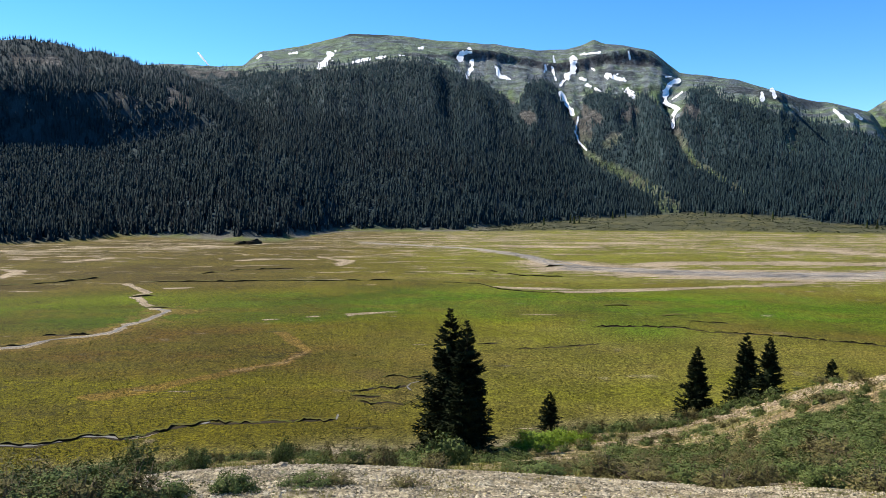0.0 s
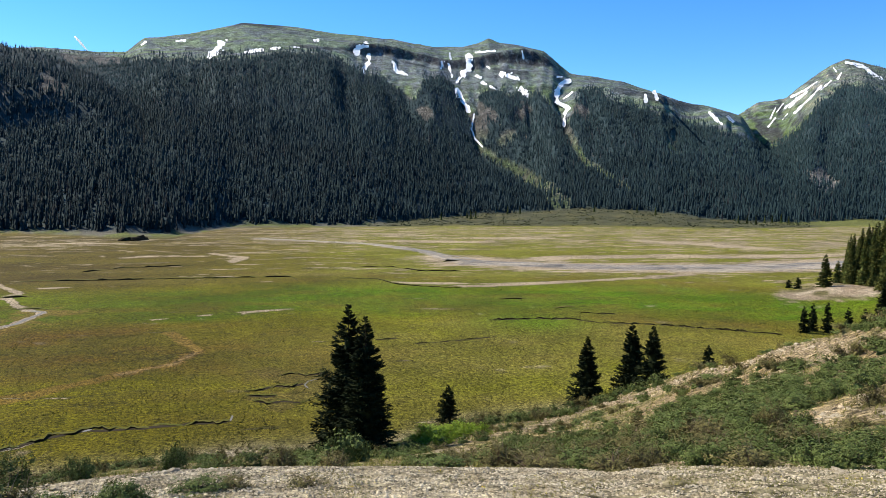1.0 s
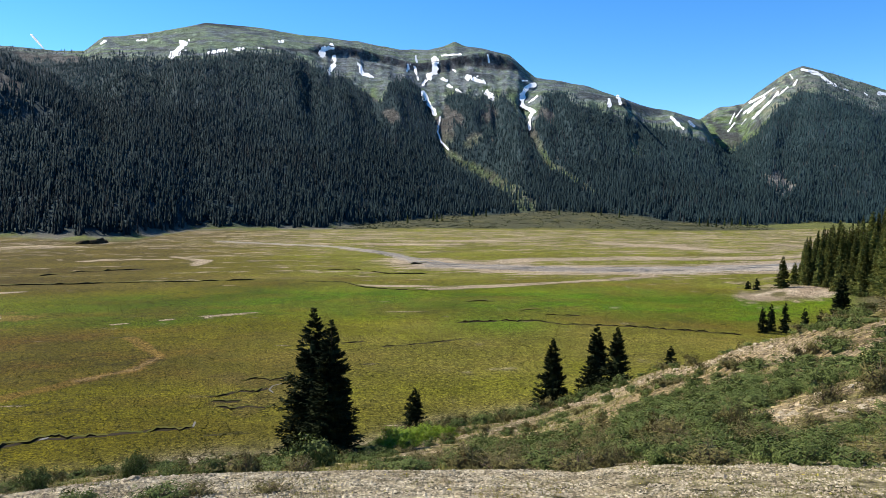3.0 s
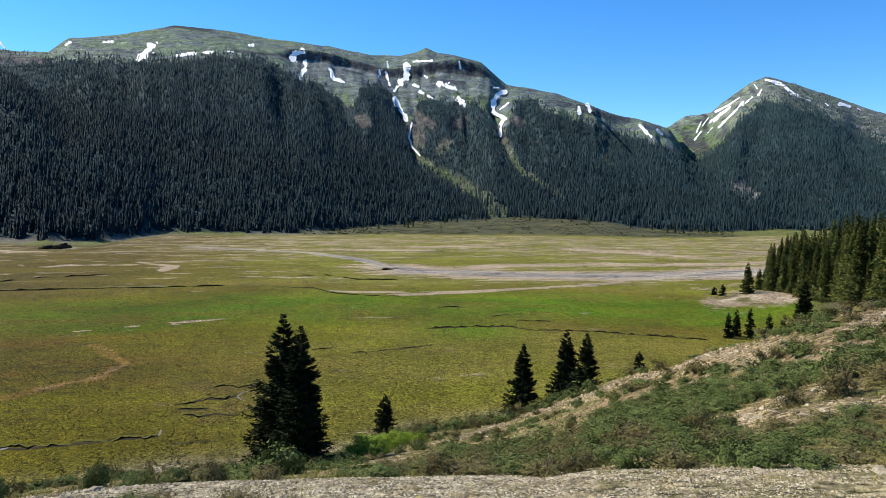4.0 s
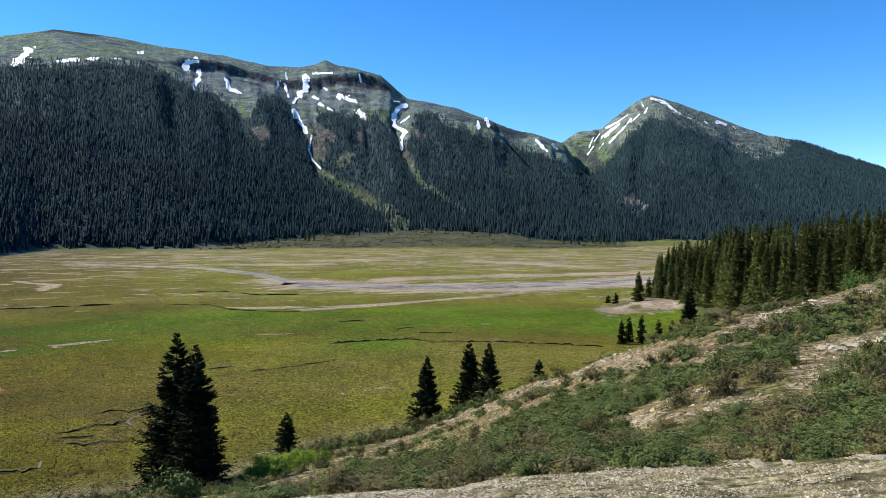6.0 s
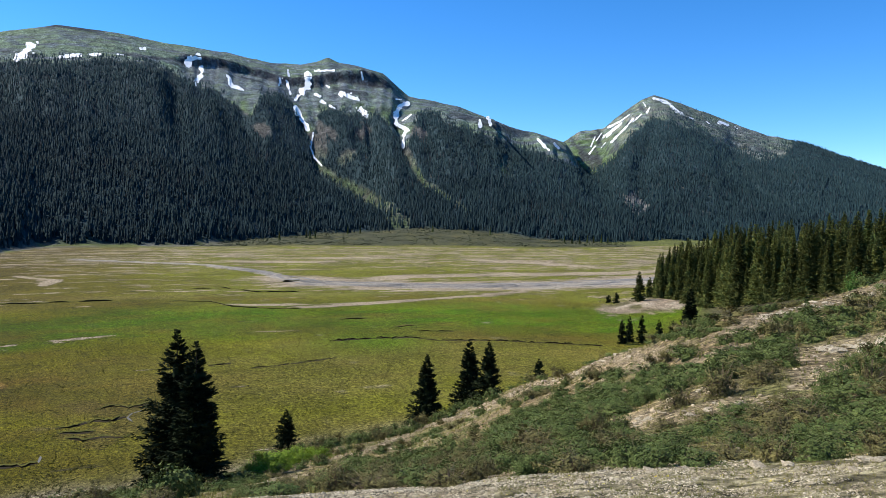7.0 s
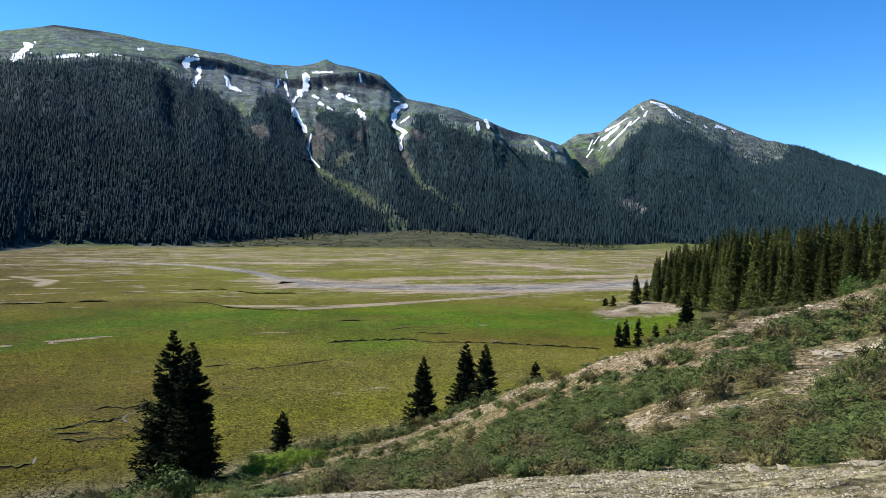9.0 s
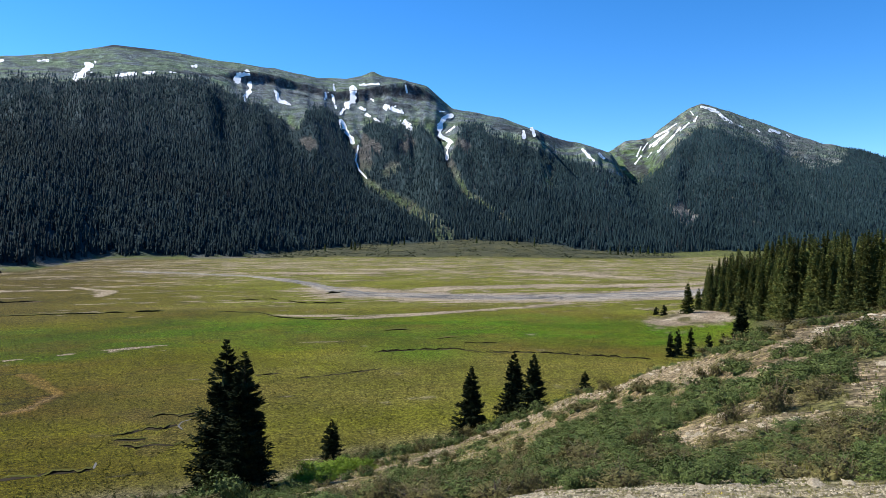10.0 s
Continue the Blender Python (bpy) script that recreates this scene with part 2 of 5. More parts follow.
def land(az, r):
    """Height of the ground at a bearing and distance."""
    az, r = np.broadcast_arrays(np.asarray(az, float), np.asarray(r, float))
    x, y = r * np.sin(np.radians(az)), r * np.cos(np.radians(az))
    # the hillside under the camera
    tb, rc, tc = hill_brow(az), hill_dist(az), hill_rise(az)
    s = np.clip(np.log(np.maximum(r, 0.1) / BROW) / np.log(rc / BROW), 0, 1)
    dip = -0.024 * np.exp(-((s - 0.27) / 0.15) ** 2) * (1 - step(5, 22, az)) * step(-60, -30, az)
    rise = tb + (tc - tb) * s ** 1.15 + dip + 0.012 * fbm(x / 9, y / 9, 3) * step(0.05, 0.3, s) * (1 - step(0.85, 1.0, s))
    near = EYE - 1.65 + (BROW * tb + 1.65) * np.clip(r / BROW, 0, 1) ** 1.2
    zc = EYE + rc * tc
    hill = np.where(r < BROW, near, np.where(r < rc, EYE + r * rise, zc - 0.40 * (r - rc)))
    # the wooded spur past the hillside, and its sandy point
    spur = 16 * step(38, 52, az) * step(130, 200, r) * (1 - step(330, 480, r)) + 3.2 * np.exp(-((az - 38.6) / 3.0) ** 2 - ((r - 285) / 32) ** 2)
    bed = 0.25 * fbm(x / 40, y / 40, 3) * step(60, 140, r) + spur
    # the far shore and the mountains
    sd = shore_dist(az)
    main, left, peak = far_layers(az, r)
    far = np.maximum(np.maximum(main, left), peak)
    up = step(30, 250, far)
    ribs = fbm(az / 2.3 + r / 3000, r / 900 + 5, 3) * 26 + fbm(x / 120, y / 120, 3) * 9
    calm = (1 - 0.82 * step(1900, 2600, r)) * (1 - 0.7 * step(-13, -17, az))
    high_up = step(0, 200, r - np.where(peak > main, 2900, tree_dist(az))) * step(150, 300, far)
    crags_up = high_up * (3 * (1 - 2 * np.abs(fbm(az / 0.7 + 0.6 * fbm(x / 90, y / 90, 2), r / 1500, 2))) + 5 * fbm(x / 60, y / 60, 3) + 20 * (peak > main) * (1 - step(3900, 4150, r)) * fbm(x / 85 + 4, y / 85, 3))
    ribs = ribs + 9 * (1 - 2 * np.abs(fbm(az / 1.1 + 0.3 * fbm(x / 200, y / 200, 2), r / 1200, 2))) * step(1000, 1400, r)
    far = far + up * (calm * ribs + crags_up * (0.8 - 0.45 * step(2600, 2720, r) * (peak <= main))) - carved(az, r, far)
    far = np.where(r > sd, far + 2.8 * fbm(x / 34, y / 22, 3) * step(0, 60, r - sd) * (1 - up), 0)
    base = np.where(r > sd, np.maximum(far, bed), bed)
    return np.where(r < 260, np.maximum(hill, base), base)


SEEK = np.geomspace(1000, 4500, 330)


def on_land(az, rise, up=0.0):
    """Places where the far slopes first reach a rise at a bearing; arrays of the same length."""
    az, rise = np.asarray(az, float), np.asarray(rise, float)
    z = land(az[:, None], SEEK[None])
    t = np.maximum.accumulate((z - EYE) / SEEK, axis=1)
    k = np.clip((t < rise[:, None]).sum(1), 1, len(SEEK) - 1)
    i = np.arange(len(az))
    f = np.clip((rise - t[i, k - 1]) / np.maximum(t[i, k] - t[i, k - 1], 1e-6), 0, 1)
    r = SEEK[k - 1] + f * (SEEK[k] - SEEK[k - 1])
    a = np.radians(az)
    return np.stack([r * np.sin(a), r * np.cos(a), land(az, r) + up], -1)


def spot(az, r, up=0.0):
    """A place on the ground at a bearing and distance."""
    return Vector((r * math.sin(radians(az)), r * math.cos(radians(az)), float(land(az, r)) + up))


# ---- meshes and materials ----
def raw_mesh(name, verts, faces, smooth=False):
    """A mesh from an array of points and an array of faces, all with the same number of corners."""
    verts, faces = np.asarray(verts, np.float32), np.asarray(faces, np.int32)
    me = bpy.data.meshes.new(name)
    n = faces.shape[1]
    me.vertices.add(len(verts)), me.loops.add(faces.size), me.polygons.add(len(faces))
    me.vertices.foreach_set("co", verts.ravel())
    me.loops.foreach_set("vertex_index", faces.ravel())
    me.polygons.foreach_set("loop_start", np.arange(0, faces.size, n, dtype=np.int32))
    me.polygons.foreach_set("use_smooth", np.full(len(faces), smooth))
    me.update(calc_edges=True)
    return me


def link_mesh(name, me, mat, parent=None, label=""):
    ob = new(name, me)
    if not me.materials:
        me.materials.append(mat)
    if parent:
        ob.parent = parent
    return tagged(ob, label)


def material(name, base, rough=0.8, second=None, scale=1.0, bump=0.3, bump_scale=20.0, vary=0.0, per=None, detail=8.0, coords="Object", metal=0.0, trans=0.0, spec=0.08):
    """A surface of two colours mixed by noise, with relief; vary: brightness change from piece to piece."""
    mat = bpy.data.materials.new(name)
    mat.use_nodes = True
    nodes, links = mat.node_tree.nodes, mat.node_tree.links
    bsdf = nodes["Principled BSDF"]
    bsdf.inputs["Roughness"].default_value, bsdf.inputs["Metallic"].default_value = rough, metal
    bsdf.inputs["Specular IOR Level"].default_value = spec
    co = nodes.new("ShaderNodeTexCoord")
    n1 = nodes.new("ShaderNodeTexNoise")
    n1.inputs["Scale"].default_value, n1.inputs["Detail"].default_value = scale, detail
    links.new(co.outputs[coords], n1.inputs["Vector"])
    mix = nodes.new("ShaderNodeMix")
    mix.data_type = "RGBA"
    mix.inputs[6].default_value, mix.inputs[7].default_value = (*base, 1), (*(second or base), 1)
    rampn = nodes.new("ShaderNodeMapRange")
    rampn.inputs[1].default_value, rampn.inputs[2].default_value = 0.35, 0.65
    links.new(n1.outputs[0], rampn.inputs[0])
    links.new(rampn.outputs[0], mix.inputs[0])
    out = mix.outputs[2]
    if vary:
        if per == "island":
            rnd = nodes.new("ShaderNodeNewGeometry").outputs["Random Per Island"]
        else:
            rnd = nodes.new("ShaderNodeObjectInfo").outputs["Random"]
        mr = nodes.new("ShaderNodeMapRange")
        mr.inputs[3].default_value, mr.inputs[4].default_value = 1 - vary, 1 + vary
        links.new(rnd, mr.inputs[0])
        hsv = nodes.new("ShaderNodeHueSaturation")
        links.new(mr.outputs[0], hsv.inputs["Value"])
        links.new(out, hsv.inputs["Color"])
        out = hsv.outputs[0]
    links.new(out, bsdf.inputs["Base Color"])
    if bump:
        n2 = nodes.new("ShaderNodeTexNoise")
        n2.inputs["Scale"].default_value, n2.inputs["Detail"].default_value = bump_scale, 6
        links.new(co.outputs[coords], n2.inputs["Vector"])
        bp = nodes.new("ShaderNodeBump")
        bp.inputs["Strength"].default_value, bp.inputs["Distance"].default_value = bump, 0.05
        links.new(n2.outputs[0], bp.inputs["Height"])
        links.new(bp.outputs[0], bsdf.inputs["Normal"])
    if trans:
        bsdf.inputs["Transmission Weight"].default_value = 0.0
        tr = nodes.new("ShaderNodeBsdfTranslucent")
        links.new(out, tr.inputs["Color"])
        mx = nodes.new("ShaderNodeMixShader")
        mx.inputs[0].default_value = trans
        links.new(bsdf.outputs[0], mx.inputs[1]), links.new(tr.outputs[0], mx.inputs[2])
        links.new(mx.outputs[0], nodes["Material Output"].inputs["Surface"])
    return mat


# grove needles: the yellow-green of sunlit sides is put into the colour
GROVE = material("sunlit_grove_needles", (0.060, 0.088, 0.028), 0.9, (0.165, 0.165, 0.044), 0.5, 0, vary=0.45, trans=0.18)
# near needles: coloured almost black to paint in their backlit side
NEEDLE = material("backlit_spruce_needles", (0.010, 0.016, 0.007), 0.95, (0.030, 0.038, 0.013), 1.5, 0, vary=0.3, per="island")
BARK = material("spruce_bark", (0.03, 0.024, 0.018), 0.9, (0.055, 0.045, 0.035), 6, 0.6)
SHRUB = material("shrub_leaves", (0.056, 0.082, 0.021), 0.8, (0.136, 0.160, 0.047), 1.4, 0, vary=0.4, per="island", trans=0.03)
BRUSH = material("far_brush_leaves", (0.030, 0.036, 0.014), 0.9, (0.062, 0.066, 0.026), 0.05, 0, vary=0.4, per="island")
SAGE = material("sage_leaves", (0.084, 0.076, 0.028), 0.85, (0.182, 0.156, 0.056), 1.4, 0, vary=0.4, per="island", trans=0.03)
LIME = material("fresh_leaves", (0.17, 0.25, 0.02), 0.6, (0.24, 0.32, 0.04), 0.8, 0, vary=0.25, per="island", trans=0.3)
TWIG = material("twigs", (0.14, 0.100, 0.062), 0.9, (0.25, 0.185, 0.125), 4, 0)
STONE = material("pale_stone", (0.27, 0.215, 0.13), 0.9, (0.51, 0.435, 0.30), 3, 0.6, 30, vary=0.5, per="island")
SCREE = material("scree_stone", (0.22, 0.165, 0.095), 0.9, (0.47, 0.38, 0.245), 3, 0.6, 30, vary=0.5, per="island")
BOULDER = material("grey_boulder", (0.37, 0.30, 0.19), 0.95, (0.60, 0.51, 0.36), 4, 0.7, 25, vary=0.15)
SNOW = material("old_snow", (0.90, 0.90, 0.90), 0.6, (0.80, 0.79, 0.77), 0.03, 0)
GRASS = material("dry_grass", (0.125, 0.145, 0.024), 0.8, (0.25, 0.215, 0.060), 0.3, 0, vary=0.35, per="island", trans=0.25)
TUSSOCK = material("meadow_grass", (0.052, 0.057, 0.010), 0.85, (0.130, 0.118, 0.034), 0.25, 0, vary=0.6, per="island", trans=0.25)
# soil darkened to near black, so that banks and strips look shaded
SOIL_SHADE = material("cut_soil_and_shade", (0.020, 0.015, 0.008), 0.95, (0.038, 0.029, 0.015), 0.5, 0.4)
TURF = material("bank_turf", (0.066, 0.070, 0.010), 0.95, (0.095, 0.086, 0.018), 0.15, 0.4, 1.5)
WATER = material("shallow_water", (0.13, 0.122, 0.105), 0.5, (0.21, 0.195, 0.165), 0.06, 0.15, 3)
WATER.node_tree.nodes["Principled BSDF"].inputs["Specular IOR Level"].default_value = 0.05
FLOWER = material("yellow_petals", (0.75, 0.58, 0.05), 0.7, (0.8, 0.7, 0.2), 2, 0)
ASPEN = material("aspen_leaves", (0.085, 0.16, 0.03), 0.6, (0.13, 0.22, 0.05), 0.5, 0, vary=0.3, per="island", trans=0.2)
CLOUD = material("thin_cloud", (0.9, 0.9, 0.9), 1.0, bump=0, trans=0.7)


def tinted(name, attribute, rough):
    """A surface whose colour is kept with the mesh, with finer grain over it."""
    mat = material(name, (1, 1, 1), rough, scale=0.8, bump=0)
    nodes, links = mat.node_tree.nodes, mat.node_tree.links
    att = nodes.new("ShaderNodeAttribute")
    att.attribute_name = attribute
    return mat, nodes, links, att


FOREST, fnodes, flinks, fatt = tinted("forest_needles", "tree", 0.85)
flinks.new(fatt.outputs[0], fnodes["Principled BSDF"].inputs["Base Color"])
through_needles, needle_mix = fnodes.new("ShaderNodeBsdfTranslucent"), fnodes.new("ShaderNodeMixShader")
needle_mix.inputs[0].default_value = 0.18
flinks.new(fatt.outputs[0], through_needles.inputs["Color"])
flinks.new(fnodes["Principled BSDF"].outputs[0], needle_mix.inputs[1]), flinks.new(through_needles.outputs[0], needle_mix.inputs[2])
flinks.new(needle_mix.outputs[0], fnodes["Material Output"].inputs["Surface"])

# ---- ground: one sheet, from underfoot to the far ranges ----
cols = np.unique(np.round(np.concatenate([np.arange(-180, -40, 4.0), np.arange(-40, 60, 0.16), np.arange(60, 180, 4.0)]), 3))
rings = np.concatenate([[0.005, 0.15], np.geomspace(0.4, 7.8, 32), np.geomspace(8, 62.5, 210), 35 / np.linspace(0.55, 0.047, 360), np.arange(752, 1900, 18.0), np.arange(1900, 3300, 9.0), np.geomspace(3310, 4850, 70)])
AZ, RR = np.meshgrid(cols, rings)
ZZ = land(AZ, RR)
XX, YY = RR * np.sin(np.radians(AZ)), RR * np.cos(np.radians(AZ))
nr, nc = RR.shape
idx = np.arange(nr * nc).reshape(nr, nc)
nxt = np.roll(idx, -1, axis=1)
quads = np.stack([idx[:-1], nxt[:-1], nxt[1:], idx[1:]], -1).reshape(-1, 4)[:, ::-1]
points = np.stack([XX, YY, ZZ], -1).reshape(-1, 3)


def blend(base, colour, amount):
    return base + (np.asarray(colour) - base) * np.clip(amount, 0, 1)[..., None]


# lines on the lake bed, in metres east and north of the camera
STREAM = [(-109, 158), (-103, 161), (-99, 164), (-97, 171), (-90, 175), (-86, 181), (-87, 192), (-85, 196), (-85, 204), (-85, 215), (-91, 219), (-99, 230), (-105, 241), (-109, 245), (-109, 257), (-128, 282)]
CREEK = [(-74, 93), (-67, 96), (-63, 97), (-58, 97), (-55, 99), (-53, 101), (-50, 101), (-47, 100), (-44, 101.5), (-42.5, 104), (-40, 105.5), (-37, 107), (-31, 107), (-23, 108), (-17, 109), (-17, 113)]
RED_PATH = [(-61, 121), (-55, 126), (-49, 132), (-42, 140), (-34, 147), (-31, 158), (-36, 168), (-42, 180)]
RIVER = [(-60, 545), (-33, 528), (3, 500), (22, 484), (37, 452), (49, 425), (54, 395), (60, 366), (74, 344), (96, 329), (132, 318), (172, 313), (208, 316), (249, 327), (300, 340)]
RED_BARS = [[(-112, 268), (-93, 271)], [(-28, 208), (-14, 215)], [(-40, 203), (-37, 205)], [(-51, 199), (-47, 201)]]
SILT_BARS = [([(46, 260), (79, 266), (116, 277), (152, 286)], 5), ([(21, 275), (47, 268)], 3), ([(108, 363), (127, 374), (181, 376), (235, 369), (300, 375)], 14),
             ([(226, 503), (253, 470), (274, 432)], 20), ([(112, 541), (160, 541)], 14), ([(48, 509), (107, 497)], 12), ([(-292, 460), (-284, 465)], 8), ([(-266, 481), (-232, 492)], 8),
             ([(-185, 503), (-152, 503)], 10), ([(-252, 397), (-238, 400)], 4), ([(-195, 306), (-203, 335), (-218, 343)], 4), ([(-207, 379), (-194, 404)], 4),
             ([(-115, 389), (-99, 404), (-72, 397)], 4), ([(-54, 363), (-52, 389), (-75, 416)], 4)]
CRAGS = [[(11.0, 0.121), (12.4, 0.108)], [(11.2, 0.102), (11.5, 0.085)], [(5.3, 0.150), (5.7, 0.140)], [(6.6, 0.115), (7.0, 0.108)], [(14.6, 0.112), (14.9, 0.118)], [(13.2, 0.078), (13.6, 0.084)], [(19.6, 0.112), (19.2, 0.118)], [(26.2, 0.075), (26.3, 0.062)], [(36.4, 0.024), (36.9, 0.011)],
         [(-21.06, 0.141), (-19.5, 0.126)], [(-21.08, 0.129), (-20.0, 0.122)], [(-24.75, 0.1302), (-23.43, 0.1208)], [(-30.9, 0.166), (-28.5, 0.168)], [(-19.6, 0.166), (-18.4, 0.1665)], [(-17.6, 0.167), (-16.2, 0.170)]]


def gully_open(az, rise):
    """How bare of trees a place on the far slopes is: 1 in the gullies and on crags."""
    wob = 0.25 * fbm(az * 3, rise * 170, 3)
    d1, d2 = view_dist(az, rise, GULLIES[0]), view_dist(az, rise, GULLIES[1])
    bare = 1 - step(0.18, 0.42, d1 + wob - 0.45 * step(0.05, -0.01, rise))
    bare = np.maximum(bare, 1 - step(0.16, 0.36, d2 + wob))
    for crag in CRAGS:
        bare = np.maximum(bare, (1 - step(0.3, 0.62, view_dist(az, rise, crag) + 0.2 * (crag[0][0] < 0) - 0.22 * (crag[0][0] > 35) + 1.3 * wob)) * 0.97)
    return bare


RISE = (ZZ - EYE) / RR
patch1, patch2, patch3 = fbm(XX / 60, YY / 25, 4), fbm(XX / 14, YY / 9, 4), fbm(XX / 200, YY / 90, 3)
fleck = fbm(XX / 3.1, YY / 3.1, 3)
thread = step(250, 350, RR) * 2.2 * fbm((XX + 0.2 * YY) / 45, YY / 7, 4)
tint = np.zeros((nr, nc, 3)) + (0.082, 0.076, 0.014)
tint = blend(tint, (0.094, 0.066, 0.018), 0.2 + 1.5 * patch2)
tint = blend(tint, (0.100, 0.100, 0.006), 0.25 + 1.7 * patch1)
tint = blend(tint, (0.060, 0.055, 0.022), 0.8 * fleck)
olive = step(-45, 10, XX) * (1 - step(175, 205, RR + 12 * patch1))
tint = blend(tint, (0.122, 0.108, 0.034), olive * (0.42 + 0.5 * patch2))
near_lush = (1 - 0.7 * olive) * (1 - step(112, 135, RR + 10 * patch2))
tint = blend(tint, (0.090, 0.086, 0.005), near_lush * (0.55 + 0.8 * patch2))
# the green belt, and the drier streaked flats past it
band = step(196, 222, RR + 18 * patch1 - 8 * step(20, 35, AZ)) * (1 - step(250, 290, RR + 26 * patch1))
tint = blend(tint, (0.050, 0.089, 0.004), band * (0.72 + 1.0 * patch2 + 0.3 * patch1))
lush = np.exp(-((XX - 52) / 14) ** 2 - ((YY - 186) / 14) ** 2)
fresh = np.exp(-((XX + 125) / 60) ** 2 - ((YY - 238) / 18) ** 2)
tint = blend(tint, (0.086, 0.118, 0.004), 0.85 * fresh * (1 + 0.6 * patch2))
tint = blend(tint, (0.056, 0.104, 0.004), 0.8 * lush * (1 + 0.6 * patch2))
outer = step(275, 315, RR + 25 * patch1)
streak = fbm(XX / 110, (YY + 0.1 * XX) / 16, 5)
tint = blend(tint, (0.105, 0.105, 0.024), outer * 0.6)
tint = blend(tint, (0.14, 0.115, 0.070), outer * (0.05 + 1.2 * streak) * (0.65 + 0.5 * step(20, -60, XX)))
tint = blend(tint, (0.066, 0.054, 0.022), outer * step(0, -110, XX) * (0.75 + 0.8 * patch1))
beyond_shore = step(-4, 12, RR - shore_dist(AZ))
on_bed = (RR > 88) & (RR < 1000)


def lay(colour, pts, width, rough_edge=0.35, amount=1.0):
    d = np.full(RR.shape, 1e9)
    d[on_bed] = line_dist(XX[on_bed], YY[on_bed], pts)
    return blend(tint, colour, amount * (1 - step(0.75, 1.25, d / width + rough_edge * (patch2 + fleck + thread)))), d


silt, shingle = np.zeros_like(RR), np.zeros_like(RR)


def field(pts, width):
    """How near a place is to a bar: 1 along it, a half at its edge, then 0."""
    f = np.zeros_like(RR)
    f[on_bed] = np.clip(1.2 - 0.7 * line_dist(XX[on_bed], YY[on_bed], pts) / width, 0, 1)
    return f


silt[on_bed] = (outer * (0.25 + 0.21 * step(400, 520, RR + 30 * patch1) + -0.07 * step(-40, -120, XX)))[on_bed]
for bar, width in SILT_BARS:
    silt = np.maximum(silt, 0.95 * field(bar, 0.8 * width))
for bar in RED_BARS:
    silt = np.maximum(silt, 0.9 * field(bar, 1.0))
silt = np.maximum(silt, 0.95 * field([p for p in RIVER if p[0] > 55], 26))
silt = np.maximum(silt, 0.92 * field(STREAM, 1.5))
silt = np.maximum(silt, 0.8 * field(CREEK[:10], 0.8))
shingle = np.maximum(field([(70, 350), (106, 330), (153, 313), (205, 312), (290, 330)], 13), field(RIVER, 6))
silt *= 1 - beyond_shore
tint, d = lay((0.15, 0.105, 0.06), STREAM[:10], 6, 1.2, 0.6)
tint, d = lay((0.15, 0.095, 0.05), RED_PATH[:6], 1.9, 0.9, 0.65)
tint, d = lay((0.21, 0.15, 0.10), RED_PATH[3:6], 0.9, 0.9, 0.8)
tint, d = lay((0.17, 0.115, 0.06), RED_PATH[5:], 1.4, 0.7, 0.7)
tint, d = lay((0.080, 0.062, 0.035), [(-14, 135), (-2, 131), (-10, 120)], 5, 0.9, 0.6)
# far shore: eroded banks, sage slope, wood, alpine ground
SHORE = shore_dist(AZ)
beyond = step(0, 18, RR - SHORE)
tint = blend(tint, (0.105, 0.098, 0.078), beyond * (1 - step(2, 8, AZ)))
tint = blend(tint, (0.085, 0.095, 0.026), beyond * step(-0.2, 0.3, patch2 + patch1) * (1 - step(2, 8, AZ)))
tint = blend(tint, (0.058, 0.058, 0.030), beyond * step(1, 7, AZ))
tint = blend(tint, (0.095, 0.085, 0.025), beyond * step(1, 7, AZ) * (-0.1 + 1.2 * patch2))
tint = blend(tint, (0.15, 0.135, 0.03), (np.abs(RR - SHORE - 6) < 9) * step(2, 8, AZ) * (0.15 + 0.7 * patch2))
tint = blend(tint, (0.095, 0.10, 0.028), step(33, 35, AZ) * step(880, 960, RR) * (1 - step(0, 30, RR - edge_dist(AZ))))
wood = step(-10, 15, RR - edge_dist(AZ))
# blue-grey forest floor paints in the haze that lifts gaps between trees
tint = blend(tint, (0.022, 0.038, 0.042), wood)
MAINZ, LEFTZ, PEAKZ = far_layers(AZ, RR)
on_peak = (PEAKZ > MAINZ) & (PEAKZ > LEFTZ)
on_left = (LEFTZ > MAINZ) & (LEFTZ > PEAKZ)
timber = tree_line(AZ) + np.where(on_left, 0.3, 0) + 0.006 * fbm(AZ * 1.4, RISE * 120, 3)
alpine = step(-0.001, 0.003, RISE - timber) * step(100, 160, ZZ)
rocks = fbm(XX / 300, ZZ / 11, 4) + 0.6 * fbm(XX / 25, YY / 25, 3)
above = step(-0.001, 0.0015, RISE - cliff_top(AZ)) + (1 - step(0.5, 1.5, AZ)) + step(17, 18, AZ)
above = np.clip(above, 0, 1)
tint = blend(tint, (0.106, 0.130, 0.076), alpine)
tint = blend(tint, (0.108, 0.112, 0.118), alpine * (0.30 + 1.6 * rocks) * np.where(on_peak, 1.0, 0.9))
tint = blend(tint, (0.104, 0.110, 0.116), alpine * (1 - above) * ~on_peak * (0.65 + 1.2 * fbm(AZ * 3, RR / 60, 4)))
tint = blend(tint, (0.080, 0.104, 0.046), alpine * (1 - above) * ~on_peak * step(0.16, 0.145, RISE + 0.01 * patch1) * (0.5 + 1.4 * fbm(AZ * 2.2, RISE * 90, 3)))
tint = blend(tint, (0.074, 0.082, 0.090), alpine * above * ~on_peak * step(0.05, 0.4, fbm(AZ * 0.9, RISE * 160, 4)) * 0.8)
